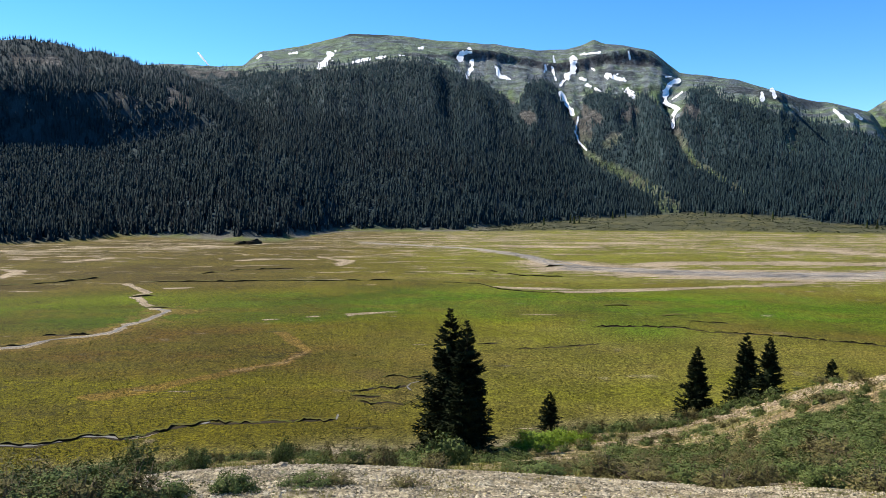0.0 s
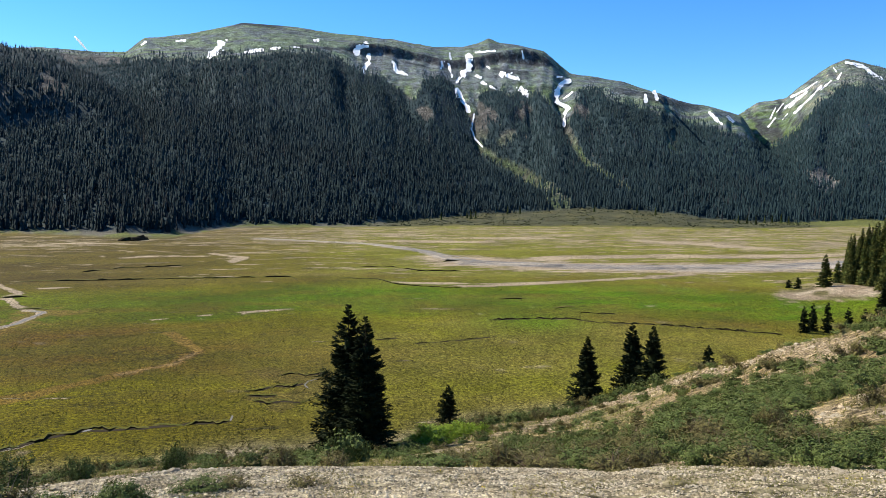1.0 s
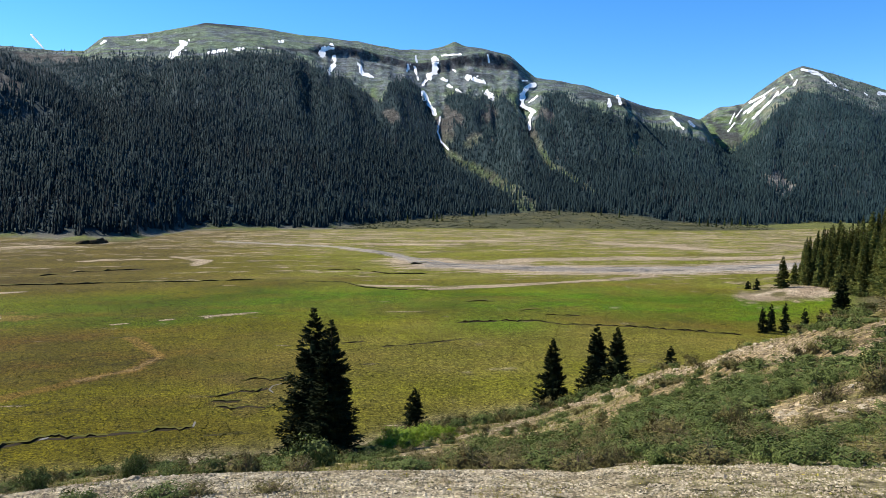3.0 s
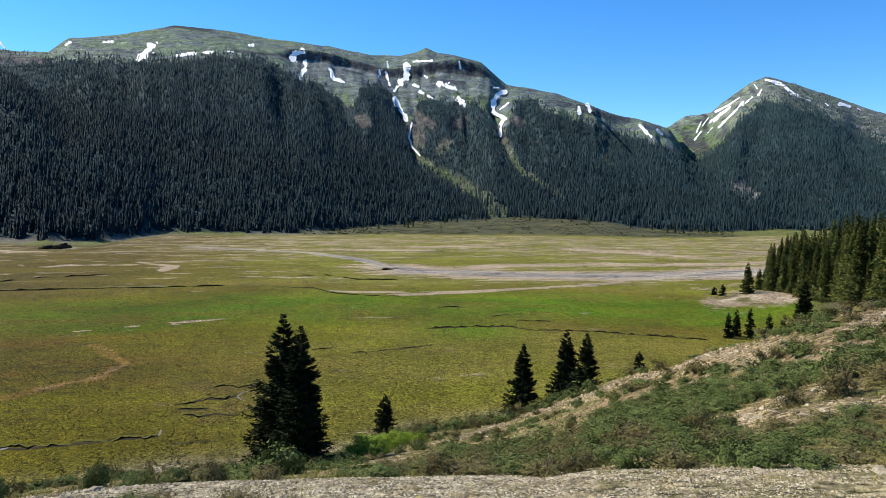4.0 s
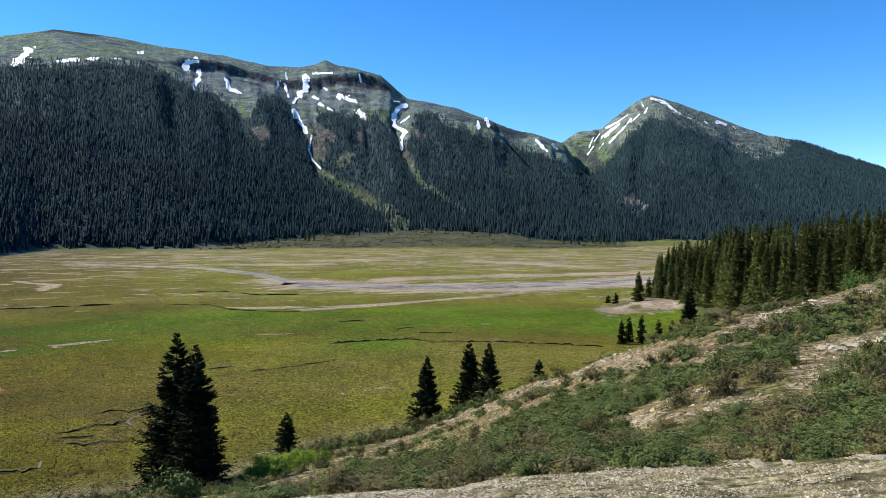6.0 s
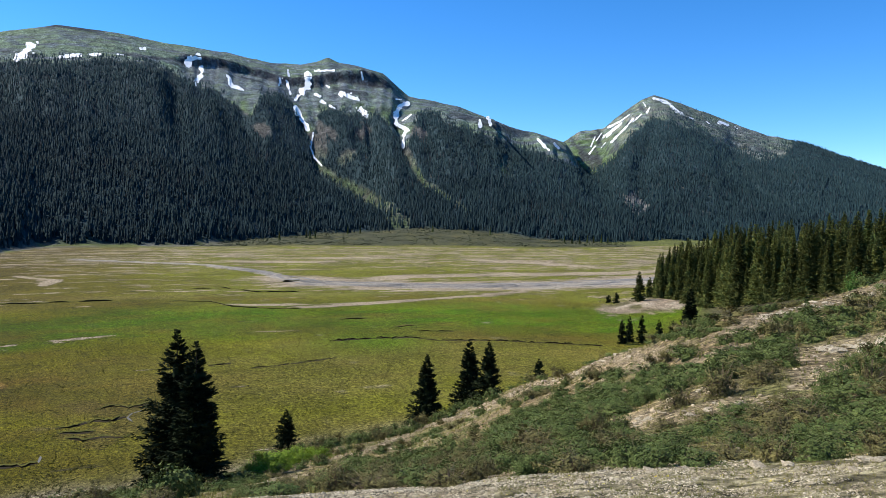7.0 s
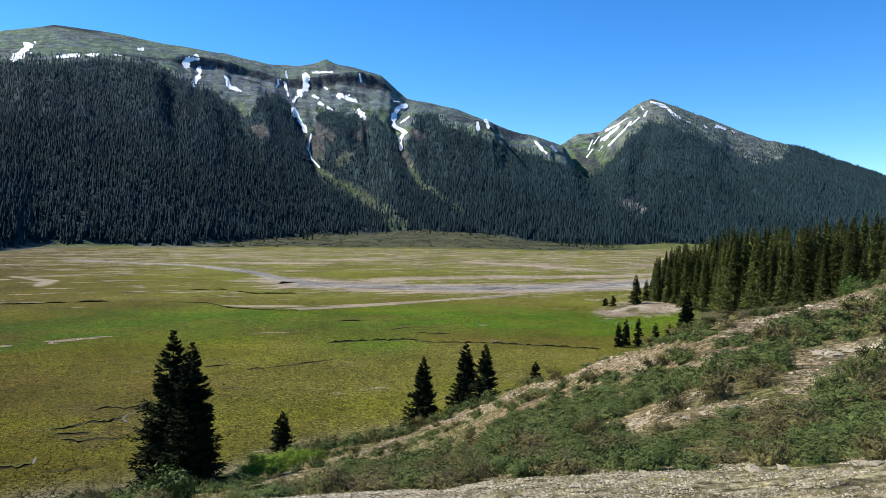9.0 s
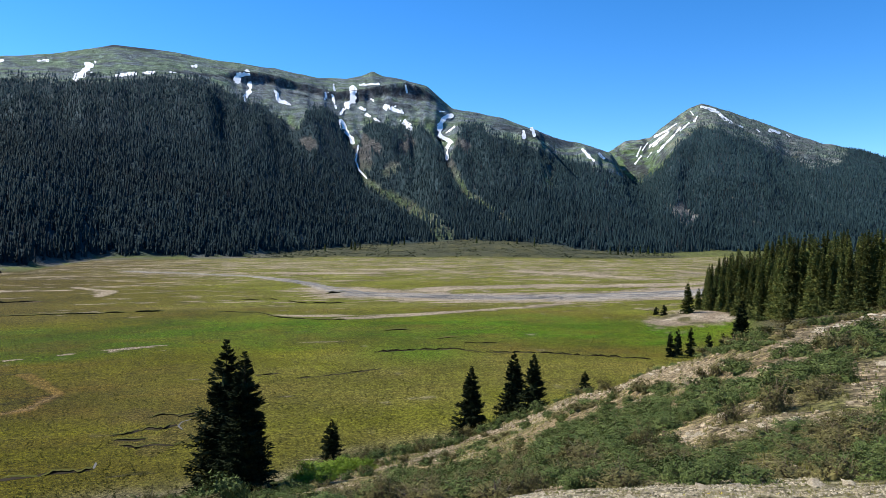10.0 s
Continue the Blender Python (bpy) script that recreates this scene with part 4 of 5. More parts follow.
# ---- far woods ----
def far_woods():
    pts = []
    for r0, r1, gap in ((560, 900, 4.6), (900, 1300, 5.0), (1300, 1800, 6.2), (1800, 2500, 7.8), (2500, 3150, 10.0), (3150, 4200, 11.0)):
        n = int((r1 ** 2 - r0 ** 2) * radians(98) / 2 / gap ** 2)
        az, r = rng.uniform(-38, 60, n), np.sqrt(rng.uniform(r0 ** 2, r1 ** 2, n))
        pts.append(np.stack([az, r], -1))
    az, r = np.concatenate(pts).T
    keep = r > edge_dist(az) + 18 * fbm(az * 3, r / 30, 3)
    az, r = az[keep], r[keep]
    main, left, peak = far_layers(az, r)
    on_left = (left > main) & (left > peak)
    z = land(az, r)
    t = (z - EYE) / r
    keep = rng.random(len(r)) > gully_open(az, t) * (0.95 - 0.30 * step(0.08, 0.0, t))
    line = tree_line(az) + np.where(on_left, 0.3, 0) + 0.006 * fbm(az * 1.4, t * 120, 3)
    keep &= (t < line + (0.012 + 0.022 * step(38, 40, az)) * rng.random(len(r)) ** 3) & (rng.random(len(r)) > 0.45 * step(0.0, 0.4, fbm(az * 2.6, t * 110, 3)) * step(-0.02, 0.0, t - line))
    for q in (0.7, 0.8, 0.88, 0.94, 0.975):   # none on the hidden side of a crest
        keep &= (land(az, r * q) - EYE) / (r * q) < t + 0.010
    az, r, z = az[keep], r[keep], z[keep]
    x, y = r * np.sin(np.radians(az)), r * np.cos(np.radians(az))
    n = len(r)
    high = rng.uniform(0.6, 1.2, n) * np.interp(r, [560, 1000, 1500, 3000], [15.0, 13.0, 11.0, 11.5]) * (1 - 0.35 * step(1200, 1350, r) * step(-14, -18, az))
    dead = rng.random(n) < 0.03 + 0.16 * step(0.15, 0.6, fbm(x / 130, y / 130, 3))
    wide = high * rng.uniform(0.105, 0.165, n) * np.interp(r, [700, 1500, 2500], [1.1, 1.3, 1.5]) * np.where(dead, 0.7, 1)
    off = rng.uniform(0, 6.28, n)
    g = rng.uniform(0, 1, n)[:, None]
    # the blue of distant haze is put into the needle colours
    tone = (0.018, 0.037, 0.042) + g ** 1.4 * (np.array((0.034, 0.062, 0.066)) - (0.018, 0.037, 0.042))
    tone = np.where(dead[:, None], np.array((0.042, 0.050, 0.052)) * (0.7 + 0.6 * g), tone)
    # front rows darkened as if shaded, far rows paled as if by haze
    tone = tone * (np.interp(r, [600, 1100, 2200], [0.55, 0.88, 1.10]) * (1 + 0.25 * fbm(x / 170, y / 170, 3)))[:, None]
    V, F, C, start = [], [], [], 0
    for pick, sides, tiers in ((r < 1400, 4, ((0.02, 0.55, 1.0), (0.3, 0.8, 0.72), (0.58, 1.0, 0.42))), (r >= 1400, 3, ((0.02, 0.7, 1.0), (0.42, 1.0, 0.6)))):
        m, W, ang = int(pick.sum()), [], np.arange(sides) * 2 * np.pi / sides
        px, py, pz, ph, pw = x[pick], y[pick], z[pick], high[pick], wide[pick]
        for k, (lo, hi, w) in enumerate(tiers):
            tip = np.stack([px, py, pz + hi * ph], -1)[:, None]
            a = ang[None] + off[pick][:, None] + k
            rad = (pw * w)[:, None] * rng.uniform(0.55, 1.3, (m, sides))
            ring = np.stack([px[:, None] + rad * np.cos(a), py[:, None] + rad * np.sin(a), (pz + lo * ph)[:, None] + rng.uniform(-0.07, 0.07, (m, sides)) * ph[:, None]], -1)
            W.append(np.concatenate([tip, ring], 1))
        per = len(tiers) * (sides + 1)
        V.append(np.concatenate(W, 1).reshape(-1, 3))
        f = [(b * (sides + 1), b * (sides + 1) + 1 + j, b * (sides + 1) + 1 + (j + 1) % sides) for b in range(len(tiers)) for j in range(sides)]
        F.append((np.array(f)[None] + (start + np.arange(m) * per)[:, None, None]).reshape(-1, 3))
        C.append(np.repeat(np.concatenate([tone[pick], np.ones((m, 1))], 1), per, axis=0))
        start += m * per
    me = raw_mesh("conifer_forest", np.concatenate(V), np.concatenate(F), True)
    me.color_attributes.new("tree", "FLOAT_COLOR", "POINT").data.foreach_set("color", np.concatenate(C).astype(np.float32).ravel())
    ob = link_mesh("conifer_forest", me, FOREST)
    return tagged(ob, "dense dark spruce forest with some grey dead trees", "forest", kind="stuff"), n


woods, tree_count = far_woods()
print("trees", tree_count)

# ---- snow left on the high slopes: bearing and rise along each patch, half width in degrees ----
SNOW_A = [([(-8.9, 0.199), (-9.3, 0.192), (-9.8, 0.181)], 0.32), ([(-7.2, 0.188), (-6.4, 0.192), (-5.9, 0.194)], 0.11), ([(-5.4, 0.195), (-4.6, 0.197)], 0.11), ([(-3.5, 0.199), (-3.1, 0.199)], 0.07),
          ([(-1.9, 0.209), (-1.7, 0.210)], 0.12), ([(2.1, 0.204), (1.5, 0.201), (1.4, 0.192)], 0.26), ([(2.3, 0.190), (2.4, 0.186), (2.0, 0.175), (1.9, 0.170)], 0.17),
          ([(4.3, 0.182), (4.6, 0.170), (5.3, 0.167)], 0.17), ([(8.2, 0.184), (8.2, 0.176)], 0.16), ([(8.8, 0.196), (8.9, 0.188)], 0.13), ([(8.7, 0.181), (9.0, 0.163)], 0.11)]
SNOW_B = [([(10.4, 0.192), (10.3, 0.174), (9.9, 0.169)], 0.28), ([(9.9, 0.169), (9.4, 0.156)], 0.14), ([(9.4, 0.146), (9.6, 0.137), (10.0, 0.127), (10.4, 0.116)], 0.17),
          ([(10.8, 0.112), (10.6, 0.091), (10.9, 0.077), (11.5, 0.066)], 0.075), ([(10.9, 0.197), (12.4, 0.199)], 0.09), ([(13.0, 0.167), (14.2, 0.160)], 0.21), ([(14.5, 0.148), (15.0, 0.138)], 0.25),
          ([(11.0, 0.165), (11.3, 0.162)], 0.12), ([(11.4, 0.156), (11.7, 0.153)], 0.13), ([(12.1, 0.150), (12.5, 0.147)], 0.13), ([(11.8, 0.178), (12.0, 0.176)], 0.09), ([(14.6, 0.198), (14.7, 0.188)], 0.09)]
SNOW_C = [([(18.4, 0.157), (17.6, 0.152), (17.3, 0.140), (17.5, 0.128), (18.3, 0.119)], 0.2), ([(18.2, 0.119), (18.0, 0.109), (18.0, 0.095)], 0.12), ([(17.9, 0.132), (18.6, 0.141)], 0.08),
          ([(17.4, 0.162), (17.8, 0.162)], 0.08), ([(24.2, 0.134), (24.2, 0.126)], 0.14), ([(24.9, 0.137), (25.1, 0.129)], 0.16), ([(28.9, 0.108), (29.3, 0.101), (29.8, 0.093)], 0.13), ([(30.2, 0.102), (30.6, 0.096)], 0.13),
          ([(-14.6, 0.189), (-14.3, 0.193)], 0.1), ([(-12.2, 0.197), (-11.6, 0.199)], 0.11)]
SNOW_D = [([(36.0, 0.141), (35.2, 0.131), (34.4, 0.124)], 0.12), ([(35.9, 0.126), (35.1, 0.112), (34.7, 0.104)], 0.12), ([(34.9, 0.121), (34.3, 0.111)], 0.1), ([(33.9, 0.116), (33.5, 0.106)], 0.12), ([(33.4, 0.098), (33.0, 0.088)], 0.1), ([(37.8, 0.162), (38.8, 0.156), (39.3, 0.148), (39.9, 0.140)], 0.22), ([(37.5, 0.150), (37.3, 0.143)], 0.09), ([(36.9, 0.141), (36.3, 0.131)], 0.1), ([(37.0, 0.157), (37.2, 0.152)], 0.08), ([(35.4, 0.129), (34.6, 0.119), (34.0, 0.111)], 0.14), ([(36.3, 0.135), (35.7, 0.123)], 0.11),
          ([(33.4, 0.111), (33.1, 0.098)], 0.1), ([(40.5, 0.135), (40.7, 0.133)], 0.15), ([(42.6, 0.127), (43.2, 0.124)], 0.16),
          ([(41.7, 0.129), (41.9, 0.126)], 0.08), ([(43.7, 0.121), (43.9, 0.118)], 0.1), ([(34.2, 0.103), (33.9, 0.096)], 0.09)]


def snow_patch(pts, half):
    """Snow round a bent line: the outline runs where a ragged distance passes 1."""
    a0, a1 = min(p[0] for p in pts) - half * 1.7, max(p[0] for p in pts) + half * 1.7
    b0, b1 = (min(p[1] for p in pts) - half * 1.7 / 57.3), (max(p[1] for p in pts) + half * 1.7 / 57.3)
    A, B = np.meshgrid(np.arange(a0, a1 + 0.03, 0.034), np.arange(b0, b1 + 0.0005, 0.00056))
    d = 0.95 - (view_dist(A, B, pts) / (half * (0.35 + 1.2 * vnoise(A * 3.4, B * 195))) + 0.8 * fbm(A * 5 + 3, B * 290, 4))
    d[0], d[-1], d[:, 0], d[:, -1] = -0.1, -0.1, -0.1, -0.1
    ids, corners, cells = {}, [], {}

    def corner(i, j, k, l):
        """A point of the outline between two grid points, or a grid point."""
        key = (i, j, k, l)
        if key not in ids:
            f = 0.0 if (i, j) == (k, l) else d[i, j] / (d[i, j] - d[k, l])
            ids[key] = len(corners)
            corners.append((A[i, j] + f * (A[k, l] - A[i, j]), B[i, j] + f * (B[k, l] - B[i, j])))
        return ids[key]

    for i, j in np.argwhere(np.maximum.reduce([d[:-1, :-1], d[1:, :-1], d[:-1, 1:], d[1:, 1:]]) > 0):
        loop, walkabout = [], [(i, j), (i, j + 1), (i + 1, j + 1), (i + 1, j)]
        for p, q in zip(walkabout, walkabout[1:] + walkabout[:1]):
            if d[p] > 0:
                loop.append(corner(*p, *p))
            if (d[p] > 0) != (d[q] > 0):
                loop.append(corner(*min(p, q), *max(p, q)))
        if len(loop) > 2:
            cells[(int(i), int(j))] = loop
    if not corners:
        return
    ca_, cb = np.array(corners).T
    P = on_land(ca_, cb, 2.2)
    # drifted snow evens out the hollows it fills
    dist = np.hypot(P[:, 0], P[:, 1])
    terms = np.stack([np.ones_like(ca_), ca_ - ca_.mean(), (cb - cb.mean()) * 57.3], -1)
    even = terms @ np.linalg.lstsq(terms, dist, rcond=None)[0]
    dist = np.minimum(dist, 0.25 * dist + 0.75 * even) - 3.0
    bearing = np.radians(ca_)
    P = np.stack([dist * np.sin(bearing), dist * np.cos(bearing), EYE + dist * cb], -1)
    while cells:    # each piece of snow on its own
        key = next(iter(cells))
        todo, piece = [(key, cells.pop(key))], []
        while todo:
            (i, j), loop = todo.pop()
            piece.append(loop)
            for q in ((i + 1, j), (i - 1, j), (i, j + 1), (i, j - 1)):
                if q in cells:
                    todo.append((q, cells.pop(q)))
        if len(piece) < 7:
            continue
        used = {v: k for k, v in enumerate(sorted({v for loop in piece for v in loop}))}
        me = bpy.data.meshes.new("snow_patch")
        me.from_pydata([tuple(P[v]) for v in used], [], [[used[v] for v in loop] for loop in piece])
        me.polygons.foreach_set("use_smooth", [True] * len(me.polygons))
        tagged(link_mesh("snow_patch", me, SNOW), "patch of old white snow lying on rocky mountain slope", "snow", "snow patches on the mountains")


for pts, half in SNOW_A + SNOW_B + SNOW_C:
    snow_patch(pts, 0.92 * half)
for pts, half in SNOW_D:
    snow_patch(pts, 0.56 * half)

# the short trail of cloud over the left ridge
a, b = [Vector((4500 * math.sin(radians(q)), 4500 * math.cos(radians(q)), EYE + 4500 * t)) for q, t in ((-18.95, 0.192), (-18.05, 0.173))]
V, F = [], []
for i in range(13):
    f = i / 12
    c = a.lerp(b, f)
    w = 11 * (0.35 + 0.65 * math.sin(math.pi * min(1, 0.15 + f))) * (1 - 0.5 * f)
    for j in range(6):
        q = 6.283 * j / 6
        V.append((c.x + w * math.cos(q) * 0.9, c.y, c.z + w * math.sin(q) * 0.6))
for i in range(12):
    F += [(i * 6 + j, i * 6 + (j + 1) % 6, i * 6 + 6 + (j + 1) % 6, i * 6 + 6 + j) for j in range(6)]
tagged(link_mesh("vapour_trail", raw_mesh("vapour_trail", V, F, True), CLOUD), "short white vapour trail in the blue sky", "cloud", kind="structure")


# ---- spruces ----
def spruce_mesh(name, high, wide, boughs, twigs, blade, seed, full=0.9):
    """Crown of a spruce: drooping boughs with upturned ends, each a fan of small twig blades, round a dark inner mass."""
    g = np.random.default_rng(seed)
    f = np.clip(np.linspace(0, 1, boughs) ** 1.12 + g.normal(0, 0.012, boughs), 0, 0.995)
    a = g.uniform(0, 6.283, boughs)
    lobe = 1 + 0.14 * np.sin(3 * a + 9 * f + seed) + 0.10 * np.sin(5 * a - 23 * f)
    L = wide * (1 - f) ** full * lobe * g.uniform(0.62, 1.12, boughs) + 0.03 * wide
    a, f, L = np.repeat(a, twigs), np.repeat(f, twigs), np.repeat(L, twigs)
    n = len(a)
    u = g.uniform(0.12, 1.0, n) ** 0.6
    d = np.stack([np.cos(a), np.sin(a), 0 * a], -1)
    side = np.stack([-d[:, 1], d[:, 0], 0 * a], -1)
    fan = g.normal(0, 1, n) * (0.06 + 0.13 * u * (1.15 - u)) * L
    c = d * (L * u)[:, None] + side * fan[:, None]
    c[:, 2] = high * (0.035 + 0.965 * f) + L * ((-0.50 + 0.62 * f) * u + 0.30 * u ** 3) - np.abs(fan) * 0.25 - g.uniform(0, 0.09, n) * L
    c[:, 2] = np.maximum(c[:, 2], 0.02 * high * g.random(n))
    s = np.sign(fan) + (fan == 0)
    ta = g.uniform(0.0, 1.0, n)
    way = d * np.cos(ta)[:, None] + side * (s * np.sin(ta))[:, None]
    way[:, 2] = g.uniform(-0.55, 0.35, n) + 0.4 * f
    wv = np.cross(way, g.normal(0, 1, (n, 3)) + (0, 0, 0.8))
    wv /= np.linalg.norm(wv, axis=1)[:, None] + 1e-6
    l = blade * g.uniform(0.6, 1.35, n) * np.where(u < 0.55, 1.45, 1.0) * np.clip(0.3 + 2.2 * (1 - f), 0, 1)
    V = np.stack([c - wv * (l * 0.24)[:, None], c + wv * (l * 0.24)[:, None], c + way * l[:, None]], 1).reshape(-1, 3)
    F = np.arange(3 * n).reshape(-1, 3)
    # the inner mass of dead twigs and old needles
    m, rows = 9, 8
    fr = np.linspace(0.03, 0.80, rows)
    q = np.arange(m) * 6.283 / m
    rad = (0.42 * wide * (1 - fr) ** 1.15)[:, None] * g.uniform(0.75, 1.2, (rows, m)) + 0.01 * wide
    C = np.stack([rad * np.cos(q), rad * np.sin(q), high * fr[:, None] + 0 * rad], -1).reshape(-1, 3)
    cf = []
    for i in range(rows - 1):
        for j in range(m):
            p0, p1, p2, p3 = i * m + j, i * m + (j + 1) % m, (i + 1) * m + (j + 1) % m, (i + 1) * m + j
            cf += [(p0, p1, p2), (p0, p2, p3)]
    return raw_mesh(name, np.concatenate([V, C]), np.concatenate([F, np.array(cf) + len(V)]))


def tube(path, radii, sides=5):
    """A bent tapering tube as points and faces."""
    V, F = [], []
    for (x, y, z), r in zip(path, radii):
        V += [(x + r * math.cos(6.283 * j / sides), y + r * math.sin(6.283 * j / sides), z) for j in range(sides)]
    for i in range(len(path) - 1):
        F += [(i * sides + j, i * sides + (j + 1) % sides, (i + 1) * sides + (j + 1) % sides, (i + 1) * sides + j) for j in range(sides)]
    return V, F


def spruce(high, wide, boughs, twigs, blade, seed, label, name="spruce_tree", needles=NEEDLE, full=0.95):
    ob = new(name)
    V, F = tube([(0, 0, -0.5), (0, 0, 0.05 * high), (0.03, 0, 0.4 * high), (0.01, 0.02, 0.75 * high), (0, 0, 0.96 * high)], [0.02 * high, 0.014 * high, 0.01 * high, 0.005 * high, 0.001 * high], 7)
    link_mesh("trunk", raw_mesh("trunk", V, F, True), BARK, ob)
    link_mesh("crown", spruce_mesh("crown", high, wide, boughs, twigs, blade, seed, full), needles, ob)
    return tagged(ob, label, "tree")


def stand(ob, az, r, turn=0, size=1.0, sink=0.1, lean=0):
    p = spot(az, r, -sink)
    ob.matrix_basis = pose(p.x, p.y, p.z, lean, 0, turn) @ Matrix.Diagonal((size, size, size, 1))
    return ob


def reach(az, r, rise, sink=0.6):
    """Height of a tree that stands at a bearing and distance and tops out at a rise."""
    return EYE + r * rise - float(land(az, r)) + sink


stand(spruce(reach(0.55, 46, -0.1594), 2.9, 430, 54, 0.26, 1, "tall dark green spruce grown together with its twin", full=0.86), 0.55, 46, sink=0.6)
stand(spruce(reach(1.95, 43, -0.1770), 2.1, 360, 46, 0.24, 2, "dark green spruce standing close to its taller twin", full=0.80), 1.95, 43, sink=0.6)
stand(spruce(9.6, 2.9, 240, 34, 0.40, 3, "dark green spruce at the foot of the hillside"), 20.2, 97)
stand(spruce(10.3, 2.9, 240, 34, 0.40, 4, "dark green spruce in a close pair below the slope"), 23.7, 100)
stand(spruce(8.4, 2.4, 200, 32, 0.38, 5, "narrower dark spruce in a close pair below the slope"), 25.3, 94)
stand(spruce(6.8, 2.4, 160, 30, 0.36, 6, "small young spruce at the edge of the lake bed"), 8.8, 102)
stand(spruce(2.5, 0.8, 80, 22, 0.24, 7, "tiny young spruce on the hillside's edge"), 29.4, 76)
TALL = 178 * -0.094 + EYE - float(land(41, 178))
stand(spruce(TALL, 3.6, 190, 26, 0.75, 8, "bushy dark spruce in front of the grove"), 41.0, 178)
stand(spruce(6.8, 1.3, 80, 20, 0.50, 9, "slender young spruce below the hillside's crest"), 35.9, 200)
stand(spruce(7.4, 1.4, 90, 20, 0.50, 10, "slender young spruce below the hillside's crest"), 36.45, 203)
stand(spruce(8.0, 1.6, 90, 20, 0.50, 11, "slender young spruce below the hillside's crest"), 37.4, 203)
stand(spruce(7.2, 1.5, 80, 18, 0.50, 12, "slender young spruce behind the hillside's crest"), 38.7, 200)
stand(spruce(7.0, 1.4, 80, 18, 0.50, 13, "slender young spruce behind the hillside's crest"), 39.7, 198)

# the grove on the spur
grove_top = along([(36, -0.075), (37.2, -0.066), (38.2, -0.055), (39.4, -0.036), (41.6, -0.019), (44.5, -0.005), (47, 0.001), (50.2, 0.007), (53.9, 0.016), (62, 0.025)])
grove_front = along([(36, 275), (38, 292), (40, 285), (42, 262), (44, 245), (48, 215), (54, 190), (62, 180)])
grove_kinds = [spruce(20, w, 300, 14, 0.62, 20 + k, "tall dark green spruce in a dense grove", needles=GROVE, full=1.25) for k, w in enumerate((3.3, 2.9, 3.8, 2.6))]
for ob in grove_kinds:
    ob["group"] = "spruces of the grove"
g = np.random.default_rng(5)
placed, first = [], set()
for k in range(9000):
    az = g.uniform(38.3, 61)
    r = grove_front(az) + g.uniform(0, 1) ** 1.4 * 48
    x, y = r * math.sin(radians(az)), r * math.cos(radians(az))
    if any((x - a) ** 2 + (y - b) ** 2 < 2.3 ** 2 for a, b in placed):
        continue
    placed.append((x, y))
    if len(placed) > 290:
        break
    z = float(land(az, r))
    tall = 1.02 * (grove_top(az) * r + EYE - z) * (g.uniform(0.50, 0.97) if r < grove_front(az) + 25 else g.uniform(0.82, 1.02))
    kind = k % 4
    m = pose(x, y, z - 0.2, 0, 0, g.uniform(0, 360))
    ob = grove_kinds[kind] if kind not in first else copy_thing(grove_kinds[kind], m)
    ob.matrix_basis = m
    wd = tall / 20 * g.uniform(0.85, 1.15)
    ob.scale = (wd, wd, tall / 20)
    first.add(kind)
stand(spruce(11.8, 2.6, 120, 20, 0.75, 31, "spruce on the sandy point by the grove", needles=GROVE), 37.1, 284)
stand(spruce(8.4, 1.8, 90, 18, 0.7, 32, "slender spruce on the sandy point", needles=GROVE), 37.9, 296)
stand(spruce(9.6, 2.0, 90, 18, 0.6, 35, "slender spruce on the sandy point", needles=GROVE), 38.35, 300)
stand(spruce(10.4, 2.2, 90, 18, 0.6, 36, "slender spruce on the sandy point", needles=GROVE), 38.75, 296)
stand(spruce(4.4, 1.6, 60, 16, 0.5, 33, "small spruce on the sandy point"), 35.4, 286)
stand(spruce(3.2, 1.4, 50, 14, 0.5, 34, "small spruce on the sandy point"), 34.8, 290)
# scattered trees on the sage slope by the far wood
for k, (az, back) in enumerate(((8.2, 70), (10.3, 60), (10.6, 75), (11.0, 62), (13.6, 40), (14.6, 35), (20.5, 30), (23.8, 26), (25.2, 30), (31.2, 60), (31.8, 52), (32.4, 66), (33.0, 48), (33.5, 70), (34.1, 55), (34.6, 40))):
    r = edge_dist(az) - back
    p = spot(az, r, -0.3)
    ob = copy_thing(grove_kinds[k % 4], pose(p.x, p.y, p.z, 0, 0, 40 * k))
    ob.scale = (0.55, 0.55, 0.5 + 0.05 * (k % 3))
    tagged(ob, "lone spruce on the sage slope by the far forest", group="lone spruces on the far slope")


